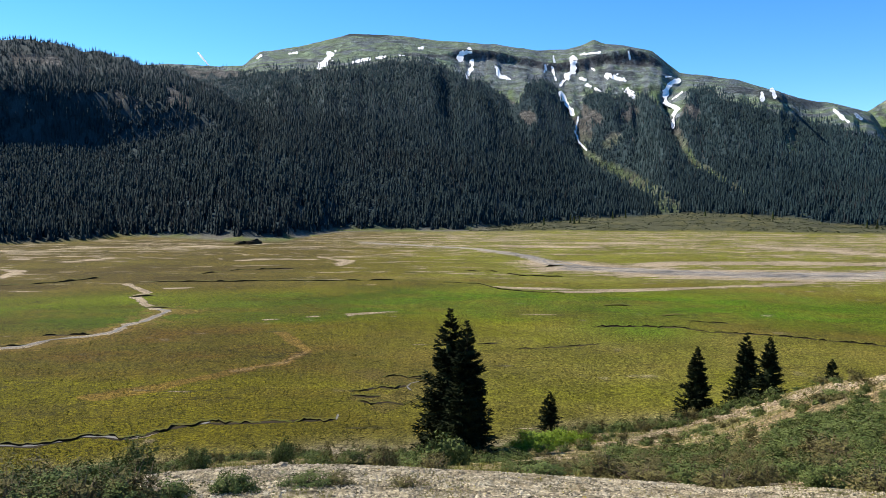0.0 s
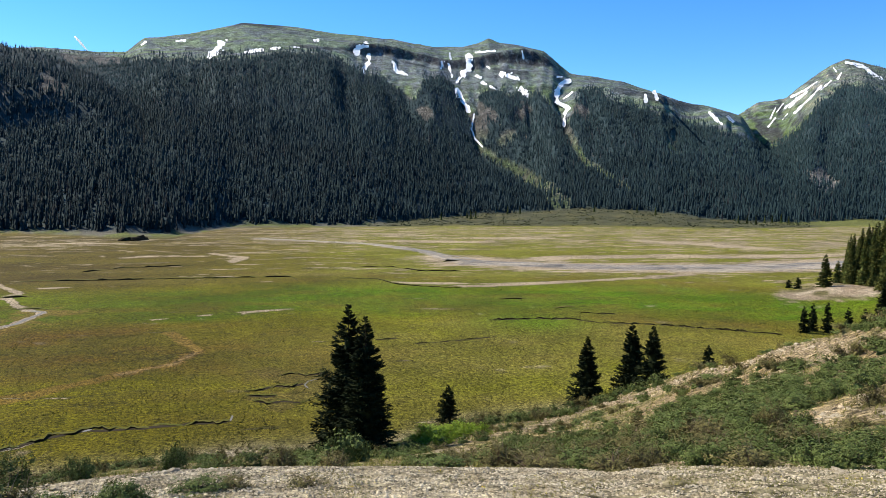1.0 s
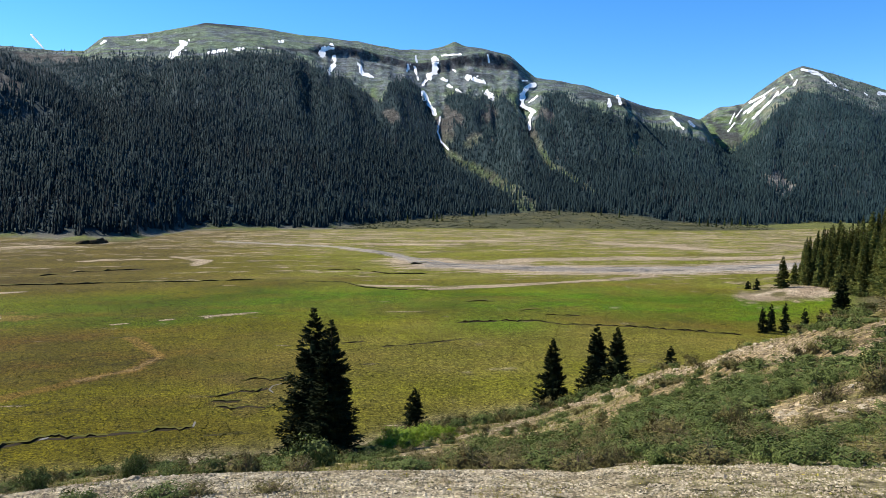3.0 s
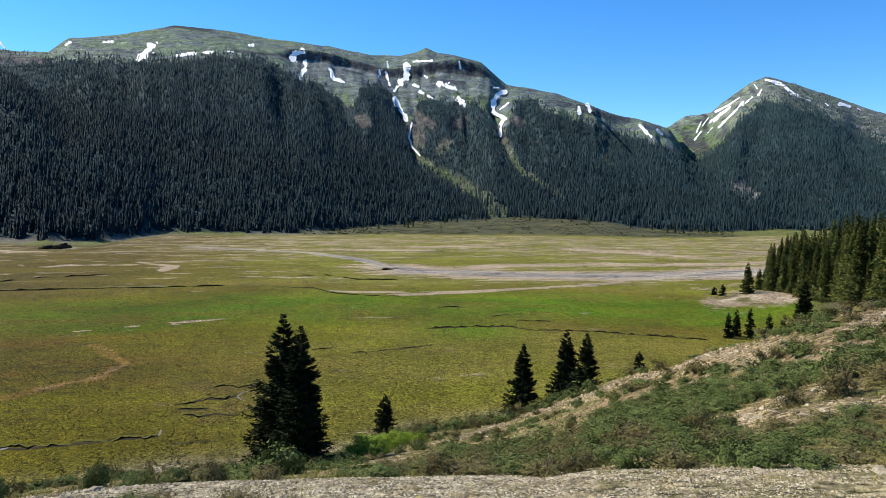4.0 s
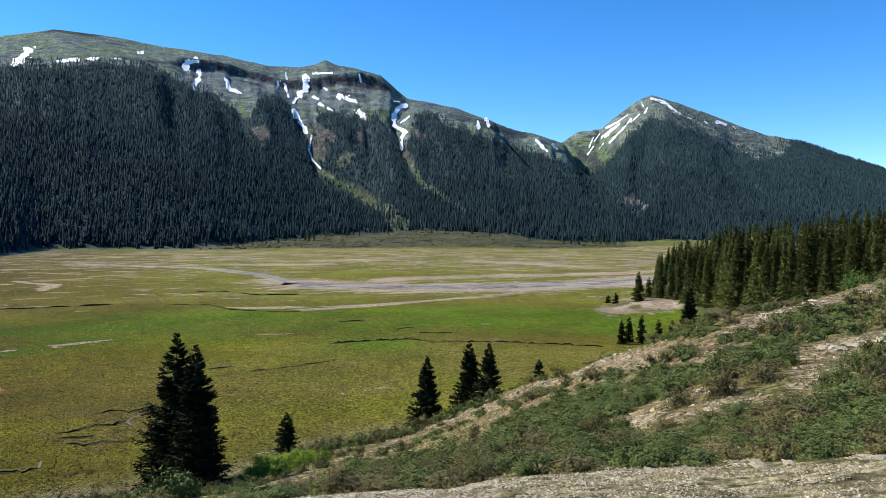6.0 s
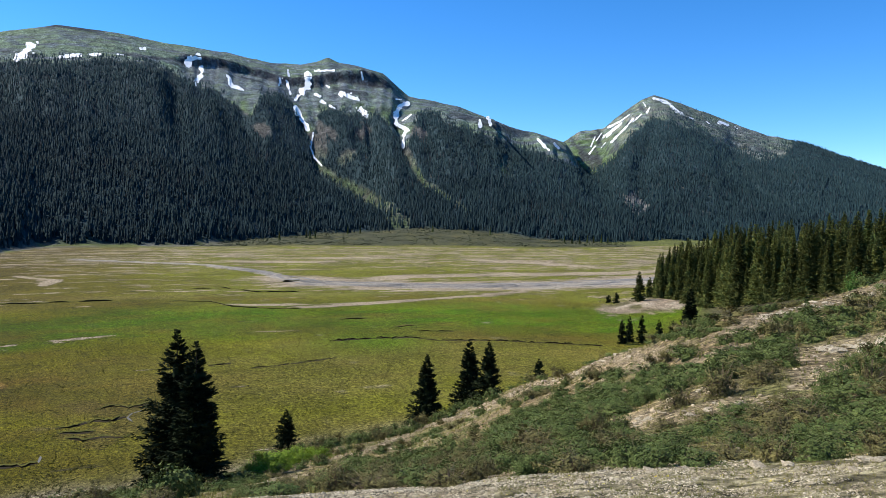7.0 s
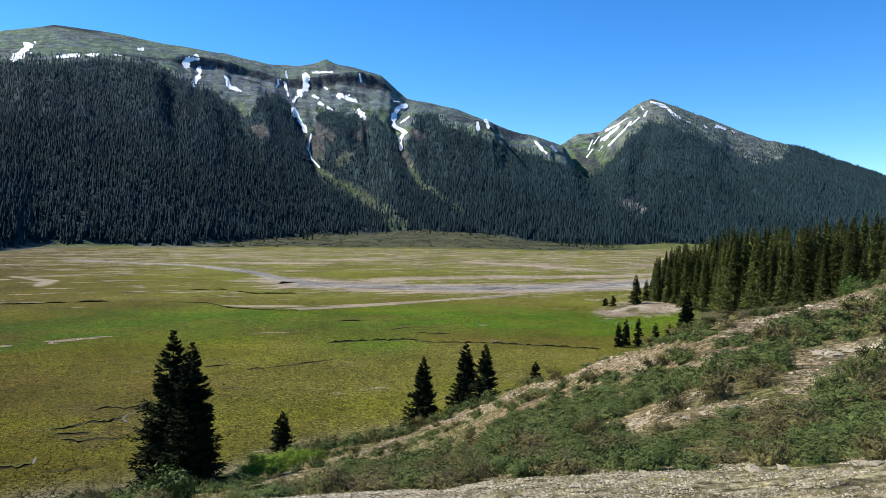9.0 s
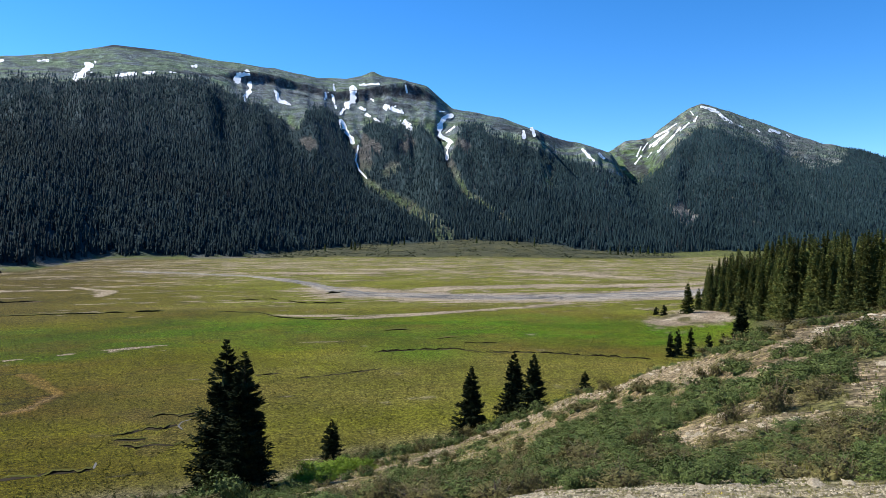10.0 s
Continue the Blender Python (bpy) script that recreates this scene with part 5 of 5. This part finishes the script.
# ---- shrubs ----
def shrub_meshes(seed, stems, leaves, wide, high, leaf, loose=0.05):
    """Forked stems fanning up to a mounded dome, with sprigs of small leaves at their ends."""
    g = np.random.default_rng(seed)
    V, F, tips = [], [], []
    lump = g.uniform(0, 6.283, 3)
    for k in range(stems):
        a, e = g.uniform(0, 6.283), math.asin(g.uniform(0.06, 1.0))
        out = g.uniform(0.66, 1.0) * (1 + 0.16 * math.sin(2 * a + lump[0]) + 0.12 * math.sin(5 * a + lump[1]))
        end = np.array([math.cos(a) * math.cos(e) * wide * 0.5 * out, math.sin(a) * math.cos(e) * wide * 0.5 * out, high * math.sin(e) ** 0.8 * out])
        mid = end * (0.5, 0.5, 0.55) + g.normal(0, 0.035, 3) * wide
        root = end * (0.12, 0.12, 0) - (0, 0, 0.12)
        v, f = tube([root, mid, end], [0.011 * high + 0.004, 0.008 * high + 0.003, 0.0025], 3)
        F += [tuple(q + len(V) for q in face) for face in f]
        V += v
        tips.append((root, mid, end))
    tips = np.array(tips)
    # sprigs sit on the outside of the dome, each a tuft of small leaves that face outwards
    sprigs = leaves // 11
    pick = g.integers(0, stems, sprigs)
    u = g.uniform(0.62, 1.05, sprigs) ** 0.7
    root, mid, end = tips[pick].transpose(1, 0, 2)
    w1, w2, w3 = ((1 - u) ** 2)[:, None], (2 * u * (1 - u))[:, None], (u * u)[:, None]
    sc = root * w1 + mid * w2 + end * w3 + g.normal(0, 1, (sprigs, 3)) * loose * 1.3 * wide * np.array([1, 1, 0.6])
    sc = np.repeat(sc, 11, axis=0)
    leaves = len(sc)
    c = sc + g.normal(0, 1, (leaves, 3)) * leaf * 0.62
    c[:, 2] = np.maximum(c[:, 2], 0.02)
    out = sc / (0.5 * wide, 0.5 * wide, high) + (c - sc) / leaf * 0.35 + g.normal(0, 0.35, (leaves, 3))
    out /= np.linalg.norm(out, axis=1)[:, None] + 1e-6
    way = np.cross(out, g.normal(0, 1, (leaves, 3)))
    way /= np.linalg.norm(way, axis=1)[:, None] + 1e-6
    across = np.cross(out, way)
    l = (leaf * g.uniform(0.6, 1.4, leaves))[:, None]
    LV = np.stack([c - across * l * 0.30, c + across * l * 0.30, c + way * l * 0.9], 1).reshape(-1, 3)
    LF = np.arange(3 * leaves).reshape(-1, 3)
    # the shaded inner mass of old twigs and leaves
    m, rows = 10, 4
    q, e = np.arange(m) * 6.283 / m, np.array([0.0, 0.45, 0.9, 1.35])
    rad = 0.25 * wide * np.cos(e)[:, None] * g.uniform(0.7, 1.15, (rows, m))
    C = np.stack([rad * np.cos(q), rad * np.sin(q), 0.50 * high * np.sin(e)[:, None] * g.uniform(0.85, 1.1, (rows, m)) - 0.05], -1).reshape(-1, 3)
    cf = []
    for i in range(rows - 1):
        for j in range(m):
            a0, a1, a2, a3 = i * m + j, i * m + (j + 1) % m, (i + 1) * m + (j + 1) % m, (i + 1) * m + j
            cf += [(a0, a1, a2), (a0, a2, a3)]
    LV, LF = np.concatenate([LV, C]), np.concatenate([LF, np.array(cf) + len(LV)])
    return raw_mesh("branchwork", V, F), raw_mesh("foliage", LV, LF)


def shrub(meshes, mat, label, name="shrub"):
    ob = new(name)
    link_mesh("branchwork", meshes[0], TWIG, ob)
    link_mesh("foliage", meshes[1], mat, ob)
    return tagged(ob, label, "shrub", "shrubs on the hillside")


NEAR_KINDS = [(shrub_meshes(50 + k, st, lv, 1.5, 0.85 + 0.1 * (k % 3), 0.060), m, l) for k, (st, lv, m, l) in enumerate((
    (40, 3600, SHRUB, "dense green-leaved willow shrub on the stony slope"), (46, 3200, SHRUB, "green willow shrub with bare twigs showing"), (74, 3200, SAGE, "grey-green twiggy sagebrush shrub on dry soil"),
    (40, 3600, SHRUB, "dense green-leaved willow shrub on the stony slope"), (92, 2300, SAGE, "half-bare grey sagebrush shrub")))]
FAR_KINDS = [(shrub_meshes(80 + k, 14, 990, 1.5, 0.8 + 0.1 * (k % 3), 0.088, 0.055), m, l) for k, (m, l) in enumerate((
    (SHRUB, "dense green shrub lower on the hillside"), (SHRUB, "rounded green shrub lower on the hillside"), (SAGE, "grey-green sagebrush lower on the hillside"), (SHRUB, "dense green shrub lower on the hillside")))]
near_src = [shrub(*k) for k in NEAR_KINDS]
far_src = [shrub(*k) for k in FAR_KINDS]
lime_src = shrub(shrub_meshes(99, 30, 1800, 1.5, 0.7, 0.09), LIME, "bright lime-green leafy shrub in the hollow")
used_src = set()


def plant(src, az, r, wide, high, turn):
    p = spot(az, r, -0.06)
    m = pose(p.x, p.y, p.z, 0, 0, turn)
    ob = src if src not in used_src else copy_thing(src, m)
    used_src.add(src)
    ob.matrix_basis = m
    ob.scale = (wide / 1.5, wide / 1.5, high / 0.85)
    return ob


g = np.random.default_rng(11)
spots, rest = [], []


def open_ground(x, y):
    """Over 0 where the slope is left bare."""
    return max(w - float(line_dist(np.array(x), np.array(y), pts)) for pts, w in STRIPS)


def try_plant(az, r, wide, high, kinds, force=False, pack=0.36, green=False):
    x, y = r * math.sin(radians(az)), r * math.cos(radians(az))
    if not force:
        if open_ground(x, y) > -0.25 * wide or (0.9 < az < 5.0 and 10.2 < r < 28):
            return
        if 0.9 < az < 5.0 and r < 47:
            high = min(high, 0.4)
        if az > 36 and r < 19:
            high = min(high, 0.30 if az < 48 and r > 12.5 else 0.42)
        if any((x - a) ** 2 + (y - b) ** 2 < (pack * (w + wide)) ** 2 for a, b, w in spots):
            return
    spots.append((x, y, wide))
    rest.append((r, az, wide, high, int(g.integers(0, len(kinds))), kinds, green))


# the hedge-like belt behind the gravel brow
for k in range(900):
    az = g.uniform(-38, 60)
    lo = 9.9 if az < 30 else 9.6
    r = lo + g.uniform(0, 1) ** 1.3 * (5.0 if az > 10 else 3.0)
    if az < 6 and g.random() < (0.97 if az > -24 else 0.4):
        continue
    try_plant(az, r, g.uniform(0.7, 1.25), g.uniform(0.45, 0.8) * (0.5 if az < 25 else 0.62 if az < 38 else 0.5), near_src, pack=0.30)
# shrubs in front of the gravel, and singly on the brow
for az, r, w, h in ((-32, 7.9, 0.9, 0.45), (-29.5, 7.7, 0.9, 0.42), (-27.2, 7.8, 0.8, 0.38), (-25.0, 7.4, 0.8, 0.35), (-22.0, 7.3, 0.6, 0.25), (-17.5, 7.3, 0.6, 0.3), (-11.5, 7.4, 0.7, 0.20), (-9.0, 7.5, 0.5, 0.18), (-33.2, 7.3, 0.9, 0.40), (-31.0, 7.2, 0.9, 0.38), (-28.4, 7.2, 0.8, 0.34), (-26.4, 7.1, 0.7, 0.30), (-28.2, 8.5, 0.8, 0.42), (-26.2, 8.6, 0.7, 0.40),
                    (-3.4, 7.5, 0.5, 0.16), (-34.5, 8.4, 1.0, 0.48), (-30.7, 8.8, 0.9, 0.40), (-24.0, 9.7, 0.62, 0.55), (-19.8, 9.6, 0.5, 0.42), (-13.3, 10.4, 0.5, 0.52), (-7.7, 10.2, 0.5, 0.34), (-5.0, 10.2, 0.5, 0.34)):
    try_plant(az, r, w, h, near_src, True)
# the shrub before the twin spruces, and the bright ones in the hollow
try_plant(0.0, 30, 2.9, 1.8, near_src[1:3], True)
try_plant(-1.2, 31, 1.6, 1.2, near_src[:2], True)
try_plant(1.4, 32, 1.3, 1.3, near_src[:2], True)
# dark mounded bushes round the foot of the slope
for k in range(46):
    a = g.uniform(6, 24)
    try_plant(a, hill_dist(a) - g.uniform(2, 26), g.uniform(2.0, 3.6), g.uniform(1.0, 1.7), far_src, pack=0.42)
for a, r in ((11.5, 86), (12.3, 88), (13.1, 90), (13.9, 88), (14.6, 91), (12.8, 84), (10.4, 90), (9.6, 92), (16.5, 90), (17.3, 88), (18.4, 86), (19.2, 84), (15.6, 86), (21.2, 88), (22.3, 86), (24.6, 82), (25.8, 80)):
    try_plant(a, r, g.uniform(2.4, 3.4), g.uniform(1.2, 1.8), far_src, True)
for k in range(26):
    try_plant(g.uniform(0.3, 7.0), g.uniform(35, 46.5), g.uniform(1.2, 2.0), g.uniform(0.4, 0.7), far_src, True)
# the band of low willow across the slope
for k in range(900):
    az = g.uniform(26, 48)
    lo = float(np.interp(az, [26, 32, 36, 40, 43, 48], [21, 20.5, 22.5, 24, 25.6, 27]))
    hi = float(np.interp(az, [26, 32, 36, 40, 43, 48], [46, 43, 35, 33.5, 31.5, 34]))
    r = g.uniform(lo, hi)
    try_plant(az, r, g.uniform(1.1, 2.0), g.uniform(0.38, 0.62), [near_src[0], near_src[3]] if r < 29 else [far_src[0], far_src[1], far_src[3]], pack=0.25, green=True)
# the slope itself
for k in range(5200):
    az = g.uniform(-30, 60)
    r = 12 + g.uniform(0, 1) ** 1.5 * 88
    if r > hill_dist(az) + 3 or (az < 3 and g.random() < 0.6) or (az < 13 and r < 40 and g.random() < 0.9):
        continue
    x, y = r * math.sin(radians(az)), r * math.cos(radians(az))
    if float(fbm(np.array(x / 8.0), np.array(y / 8.0), 3)) < -0.30 + 0.04 * (az > 46) - 0.05 * (az < 30):
        continue
    if 5 < az < 27 and r > 42 and float(fbm(np.array(x / 5.0 + 9), np.array(y / 5.0), 3)) < 0.12:
        continue
    big = (1.0 + 0.35 * min(r, 60) / 60) * (0.62 if r < 22 and az < 28 else 0.8 if az < 28 else 1)
    try_plant(az, r, g.uniform(0.8, 2.0) * big, g.uniform(0.4, 0.75) * big, near_src if r < 24 else far_src, pack=0.33)
for k in range(1900):
    try_plant(g.uniform(38, 60), g.uniform(20, 50), g.uniform(0.9, 2.3), g.uniform(0.4, 0.78), near_src if k % 3 else far_src, pack=0.33)
rest.sort(key=lambda q: q[0])
for r, az, wide, high, k, kinds, green in rest[:290]:
    plant(kinds[k], az, r, wide, high, float(g.uniform(0, 360)))
for az, r in ((7.4, 44), (8.3, 46), (9.0, 48), (9.9, 51), (10.6, 55), (11.2, 58), (8.0, 42)):
    plant(lime_src, az, r, 2.6, 1.3, 50 * az)


def joined_shrubs(items):
    """The shrubs farther down the slope, as one thicket: stems and leaves."""
    for part_i, (name, mat) in enumerate((("thicket_stems", TWIG), ("thicket", SHRUB), ("sage_thicket", SAGE))):
        Vs, Fs, base = [], [], 0
        for r, az, wide, high, k, kinds, green in items:
            meshes, m, _ = FAR_KINDS[3 if green and k % 4 == 2 else k % 4]
            if part_i and m is not mat:
                continue
            me = meshes[0 if part_i == 0 else 1]
            co = np.empty(len(me.vertices) * 3, np.float32)
            me.vertices.foreach_get("co", co)
            n = 4 if part_i == 0 else 3
            fi = np.empty(len(me.polygons) * n, np.int32)
            me.loops.foreach_get("vertex_index", fi)
            t = k * 2.1 + az
            co = co.reshape(-1, 3) * (wide / 1.5, wide / 1.5, high / 0.85)
            p = spot(az, r, -0.06)
            Vs.append(np.stack([co[:, 0] * math.cos(t) - co[:, 1] * math.sin(t) + p.x, co[:, 0] * math.sin(t) + co[:, 1] * math.cos(t) + p.y, co[:, 2] + p.z], -1))
            Fs.append(fi.reshape(-1, n) + base)
            base += len(co)
        if Vs:
            tagged(link_mesh(name, raw_mesh(name, np.concatenate(Vs), np.concatenate(Fs)), mat), "low thicket of shrubs down the hillside", "shrubs", kind="stuff")


print("shrubs", len(rest))
joined_shrubs(rest[290:])


# ---- stones ----
def stone_arrays(n, seed):
    """Unit stones: eight-cornered lumps, squashed and turned."""
    g = np.random.default_rng(seed)
    octa = np.array([(1, 0, 0), (0, 1, 0), (-1, 0, 0), (0, -1, 0), (0.5, 0.5, 0.9), (-0.5, 0.4, 1), (-0.5, -0.5, 0.9), (0.5, -0.5, 1)], float)
    faces = np.array([(0, 1, 4), (1, 5, 4), (1, 2, 5), (2, 6, 5), (2, 3, 6), (3, 7, 6), (3, 0, 7), (0, 4, 7), (4, 5, 6), (4, 6, 7)])
    V = octa[None] * g.uniform(0.7, 1.25, (n, 8, 1))
    a = g.uniform(0, 6.283, n)
    c, s = np.cos(a)[:, None], np.sin(a)[:, None]
    x, y = V[..., 0] * c - V[..., 1] * s, V[..., 0] * s + V[..., 1] * c
    return np.stack([x * g.uniform(0.7, 1.4, (n, 1)), y, V[..., 2] * g.uniform(0.4, 0.8, (n, 1))], -1), faces


def gravel(name, az, r, size, seed, label, mat, pebbles=False):
    V, faces = stone_arrays(len(az), seed)
    if pebbles:
        V, faces = V[:, :5], np.array([(0, 1, 4), (1, 2, 4), (2, 3, 4), (3, 0, 4)])
        V[:, 4, :2] *= 0.5
    x, y = r * np.sin(np.radians(az)), r * np.cos(np.radians(az))
    V = V * size[:, None, None] + np.stack([x, y, land(az, r) + 0.1 * size], -1)[:, None]
    F = (faces[None] + (np.arange(len(az)) * V.shape[1])[:, None, None]).reshape(-1, 3)
    return tagged(link_mesh(name, raw_mesh(name, V.reshape(-1, 3), F), mat), label, "gravel", kind="stuff")


g = np.random.default_rng(21)
n = 60000
az, r = g.uniform(-38, 60, n), np.sqrt(g.uniform(6.6 ** 2, 10.3 ** 2, n))
keep = fbm(az / 3, r * 2, 3) > np.interp(az, [18, 30, 42], [-0.45, -0.32, -0.16])
gravel("gravel", az[keep], r[keep], ((0.007 + 0.022 * g.random(n) ** 3) * np.interp(az, [20, 40], [1.0, 0.8]))[keep], 1, "pale angular gravel covering the roadside brow", STONE, True)
AZs, Rs, Ss = [], [], []
for pts, width in STRIPS:
    p = resample(pts, 0.5)
    far_off = np.linalg.norm(p[0])
    k = int(24 * len(p) ** 0.9)
    q = p[g.integers(0, len(p), k)] + g.normal(0, width * 0.55, (k, 2))
    AZs.append(np.degrees(np.arctan2(q[:, 0], q[:, 1]))), Rs.append(np.hypot(q[:, 0], q[:, 1])), Ss.append((0.016 + 0.0006 * far_off) * (0.5 + 2.2 * g.random(k) ** 3))
k = 4000
AZs.append(g.uniform(-10, 60, k)), Rs.append(10.5 + 80 * g.random(k) ** 2), Ss.append(np.interp(Rs[-1], [10, 90], [0.022, 0.06]) * (0.5 + 1.6 * g.random(k) ** 3))
AZs, Rs, Ss = np.concatenate(AZs), np.concatenate(Rs), np.concatenate(Ss)
keep = Rs < hill_dist(AZs) + 2
gravel("scree", AZs[keep], Rs[keep], Ss[keep], 2, "pale broken stones strewn over the dry slope", SCREE)


# low brush dotted over the slope by the far wood
g = np.random.default_rng(23)
n = 3600
az = g.uniform(2, 36, n)
r = shore_dist(az) + 14 + g.random(n) * (edge_dist(az) - shore_dist(az) + 10)
keep = fbm(az, r / 40, 3) > -0.25
tagged(gravel("far_brush", az[keep], r[keep], (0.5 + 0.9 * g.random(n) ** 2)[keep], 5, "low brush dotted over the far slope", BRUSH), category="shrubs")


def rock(size, az, r, seed, label, flat=0.55, layered=False):
    """A single weathered stone, half sunk in the ground; layered: broken into steps."""
    bm = bmesh.new()
    bmesh.ops.create_icosphere(bm, subdivisions=2, radius=1)
    for v in bm.verts:
        q = v.co * 1.3 + Vector((seed * 3.1, seed, 0))
        v.co *= 0.82 + 0.5 * noise.noise(q) + 0.34 * noise.noise(q * 3.1)
        if layered:
            v.co.z = 0.45 * v.co.z + 0.55 * round(v.co.z * 3) / 3
        v.co.x, v.co.y, v.co.z = v.co.x * 1.3, v.co.y * 0.85, v.co.z * flat
    me = bpy.data.meshes.new("rock")
    bm.to_mesh(me), bm.free()
    ob = link_mesh("rock", me, BOULDER)
    p = spot(az, r, size * 0.08)
    ob.matrix_basis = pose(p.x, p.y, p.z, 0, 0, seed * 47) @ Matrix.Diagonal((size, size, size, 1))
    return tagged(ob, label, "rock")


for k, (az, r, size, flat) in enumerate(((46.2, 9.0, 0.13, 0.35), (48.3, 8.9, 0.08, 0.7), (53.2, 9.0, 0.10, 0.4), (54.2, 8.9, 0.11, 0.35), (52.4, 8.4, 0.07, 0.5), (38.5, 8.9, 0.09, 0.5), (41.0, 9.1, 0.07, 0.5),
                                         (44.8, 18.4, 0.17, 0.8), (42.5, 18.2, 0.14, 0.5), (39.8, 22.2, 0.17, 0.6), (41.3, 17.9, 0.15, 0.5), (41.8, 22.5, 0.14, 0.6), (43.0, 19.5, 0.09, 0.5), (46.8, 18.8, 0.10, 0.6),
                                         (-21.5, 8.5, 0.07, 0.6), (-13.5, 8.9, 0.09, 0.5), (-2.0, 8.6, 0.05, 0.6), (26.0, 8.3, 0.06, 0.6), (33.0, 8.2, 0.09, 0.5),
                                         (31.6, 62, 0.30, 0.5), (32.5, 60, 0.25, 0.5), (34.5, 55, 0.3, 0.4))):
    rock(size, az, r, k + 1, "pale weathered rock half sunk in the stony slope", flat, flat < 0.6)
g = np.random.default_rng(61)
for a0, r0, a1, r1, count, low, high in ((49.5, 28.6, 55.0, 31.2, 34, 0.10, 0.30), (35.2, 18.5, 40.2, 21.2, 26, 0.05, 0.14), (46.0, 43.0, 55.0, 50.5, 30, 0.14, 0.36), (27.0, 72.5, 36.5, 52.5, 22, 0.14, 0.34)):
    for k in range(count):
        f = g.uniform(0, 1)
        rock(low + (high - low) * g.random() ** 2, a0 + (a1 - a0) * f + g.normal(0, 0.25), r0 + (r1 - r0) * f + g.normal(0, 0.022) * r0, 100 + k + int(a0), "pale slab of layered rock breaking out of the slope", g.uniform(0.25, 0.5), True)
# the dark crag on the far shore
for az, r, size in ((-16.1, 552, 5.0), (-15.2, 553, 6.5), (-14.8, 558, 4.0)):
    rock(size, az, r, int(r), "dark rock outcrop at the far shore", 0.55).data.materials[0] = SOIL_SHADE
# the weathered post on the slope
V, F = tube([(0, 0, -0.2), (0.01, 0, 0.2), (0.02, 0.01, 0.34)], [0.055, 0.05, 0.045], 6)
post = link_mesh("post", raw_mesh("post", V, F + [(12, 13, 14, 15)]), TWIG)
p = spot(35.4, 19.5)
post.matrix_basis = pose(p.x, p.y, p.z, 4, 6, 0)
tagged(post, "short weathered wooden post on the stony slope", "post")


# ---- grass ----
def tufts(name, az, r, size, blades, seed, mat, label, category="grass", kind="stuff", thin=0.06, rise=1.0):
    g = np.random.default_rng(seed)
    n = len(az)
    x, y = r * np.sin(np.radians(az)), r * np.cos(np.radians(az))
    c = np.repeat(np.stack([x, y, land(az, r) - 0.01], -1), blades, axis=0)
    s = np.repeat(size, blades)[:, None]
    a = g.uniform(0, 6.283, n * blades)
    out = np.stack([np.cos(a), np.sin(a), 0 * a], -1)
    side = np.stack([-out[:, 1], out[:, 0], 0 * a], -1)
    lean = g.uniform(0.1, 0.8, (n * blades, 1))
    root = c + out * s * 0.25 * g.random((n * blades, 1))
    tip = root + out * s * lean + np.array([0, 0, 1]) * s * rise * g.uniform(0.5, 1.1, (n * blades, 1))
    w = s * thin
    V = np.stack([root - side * w, root + side * w, tip], 1).reshape(-1, 3)
    return tagged(link_mesh(name, raw_mesh(name, V, np.arange(len(V)).reshape(-1, 3)), mat), label, category, kind=kind)


g = np.random.default_rng(31)
n = 34000
az, r = g.uniform(-38, 60, n), 6.6 + 6 * g.random(n) ** 1.2
keep = fbm(az / 4, r, 3) > np.interp(az, [-20, 20, 35, 50], [0.0, 0.1, -0.2, -0.6])
tufts("grass_tufts", az[keep], r[keep], (0.018 + 0.035 * g.random(n) ** 2)[keep], 6, 1, GRASS, "sparse yellow-green grass between the stones")
n = 9000
az, r = g.uniform(-20, 60, n), 11 + 85 * g.random(n) ** 1.6
keep = r < hill_dist(az) + 4
tufts("hill_grass", az[keep], r[keep], np.interp(r, [11, 90], [0.12, 0.45])[keep] * g.uniform(0.6, 1.3, keep.sum()), 5, 2, GRASS, "dry grass between the shrubs on the slope")
n = 78000
az, r = g.uniform(-36, 40, n), 88 + 170 * g.random(n) ** 1.3
keep = (r > hill_dist(az) + 4) & (fbm(az, r / 12, 3) > -0.3) & (line_dist(r * np.sin(np.radians(az)), r * np.cos(np.radians(az)), STREAM) > 4) & (line_dist(r * np.sin(np.radians(az)), r * np.cos(np.radians(az)), CREEK) > 1.5)
tufts("meadow_tussocks", az[keep], r[keep], (0.16 + 0.26 * g.random(n) ** 2)[keep], 3, 3, TUSSOCK, "low tussocks of meadow grass on the lake bed", thin=0.3, rise=0.5)
n = 140
az, r = g.uniform(-25, 58, n), 7.2 + 2.6 * g.random(n)
tufts("yellow_flowers", az, r, 0.02 + 0.015 * g.random(n), 5, 4, FLOWER, "small yellow flowers among the gravel", "flowers", thin=0.3)

# the young aspen at the grove's edge
aspen = new("aspen_tree")
V, F = tube([(0, 0, -0.5), (0.1, 0, 4), (0, 0.1, 9)], [0.16, 0.11, 0.03], 6)
link_mesh("trunk", raw_mesh("trunk", V, F, True), TWIG, aspen)
g = np.random.default_rng(41)
c = g.normal(0, 1, (2600, 3)) * (1.2, 1.2, 2.4) * g.uniform(0.6, 1, (2600, 1)) + (0, 0, 6.5) + g.normal(0, 1, (26, 3)).repeat(100, 0) * (0.7, 0.7, 1.3)
d1, d2 = g.normal(0, 0.28, (2600, 3)), g.normal(0, 0.28, (2600, 3))
link_mesh("crown", raw_mesh("crown", np.stack([c, c + d1, c + d2], 1).reshape(-1, 3), np.arange(7800).reshape(-1, 3)), ASPEN, aspen)
tagged(aspen, "young bright green aspen beside the dark spruces", "tree")
stand(aspen, 51.9, 186, size=0.75)
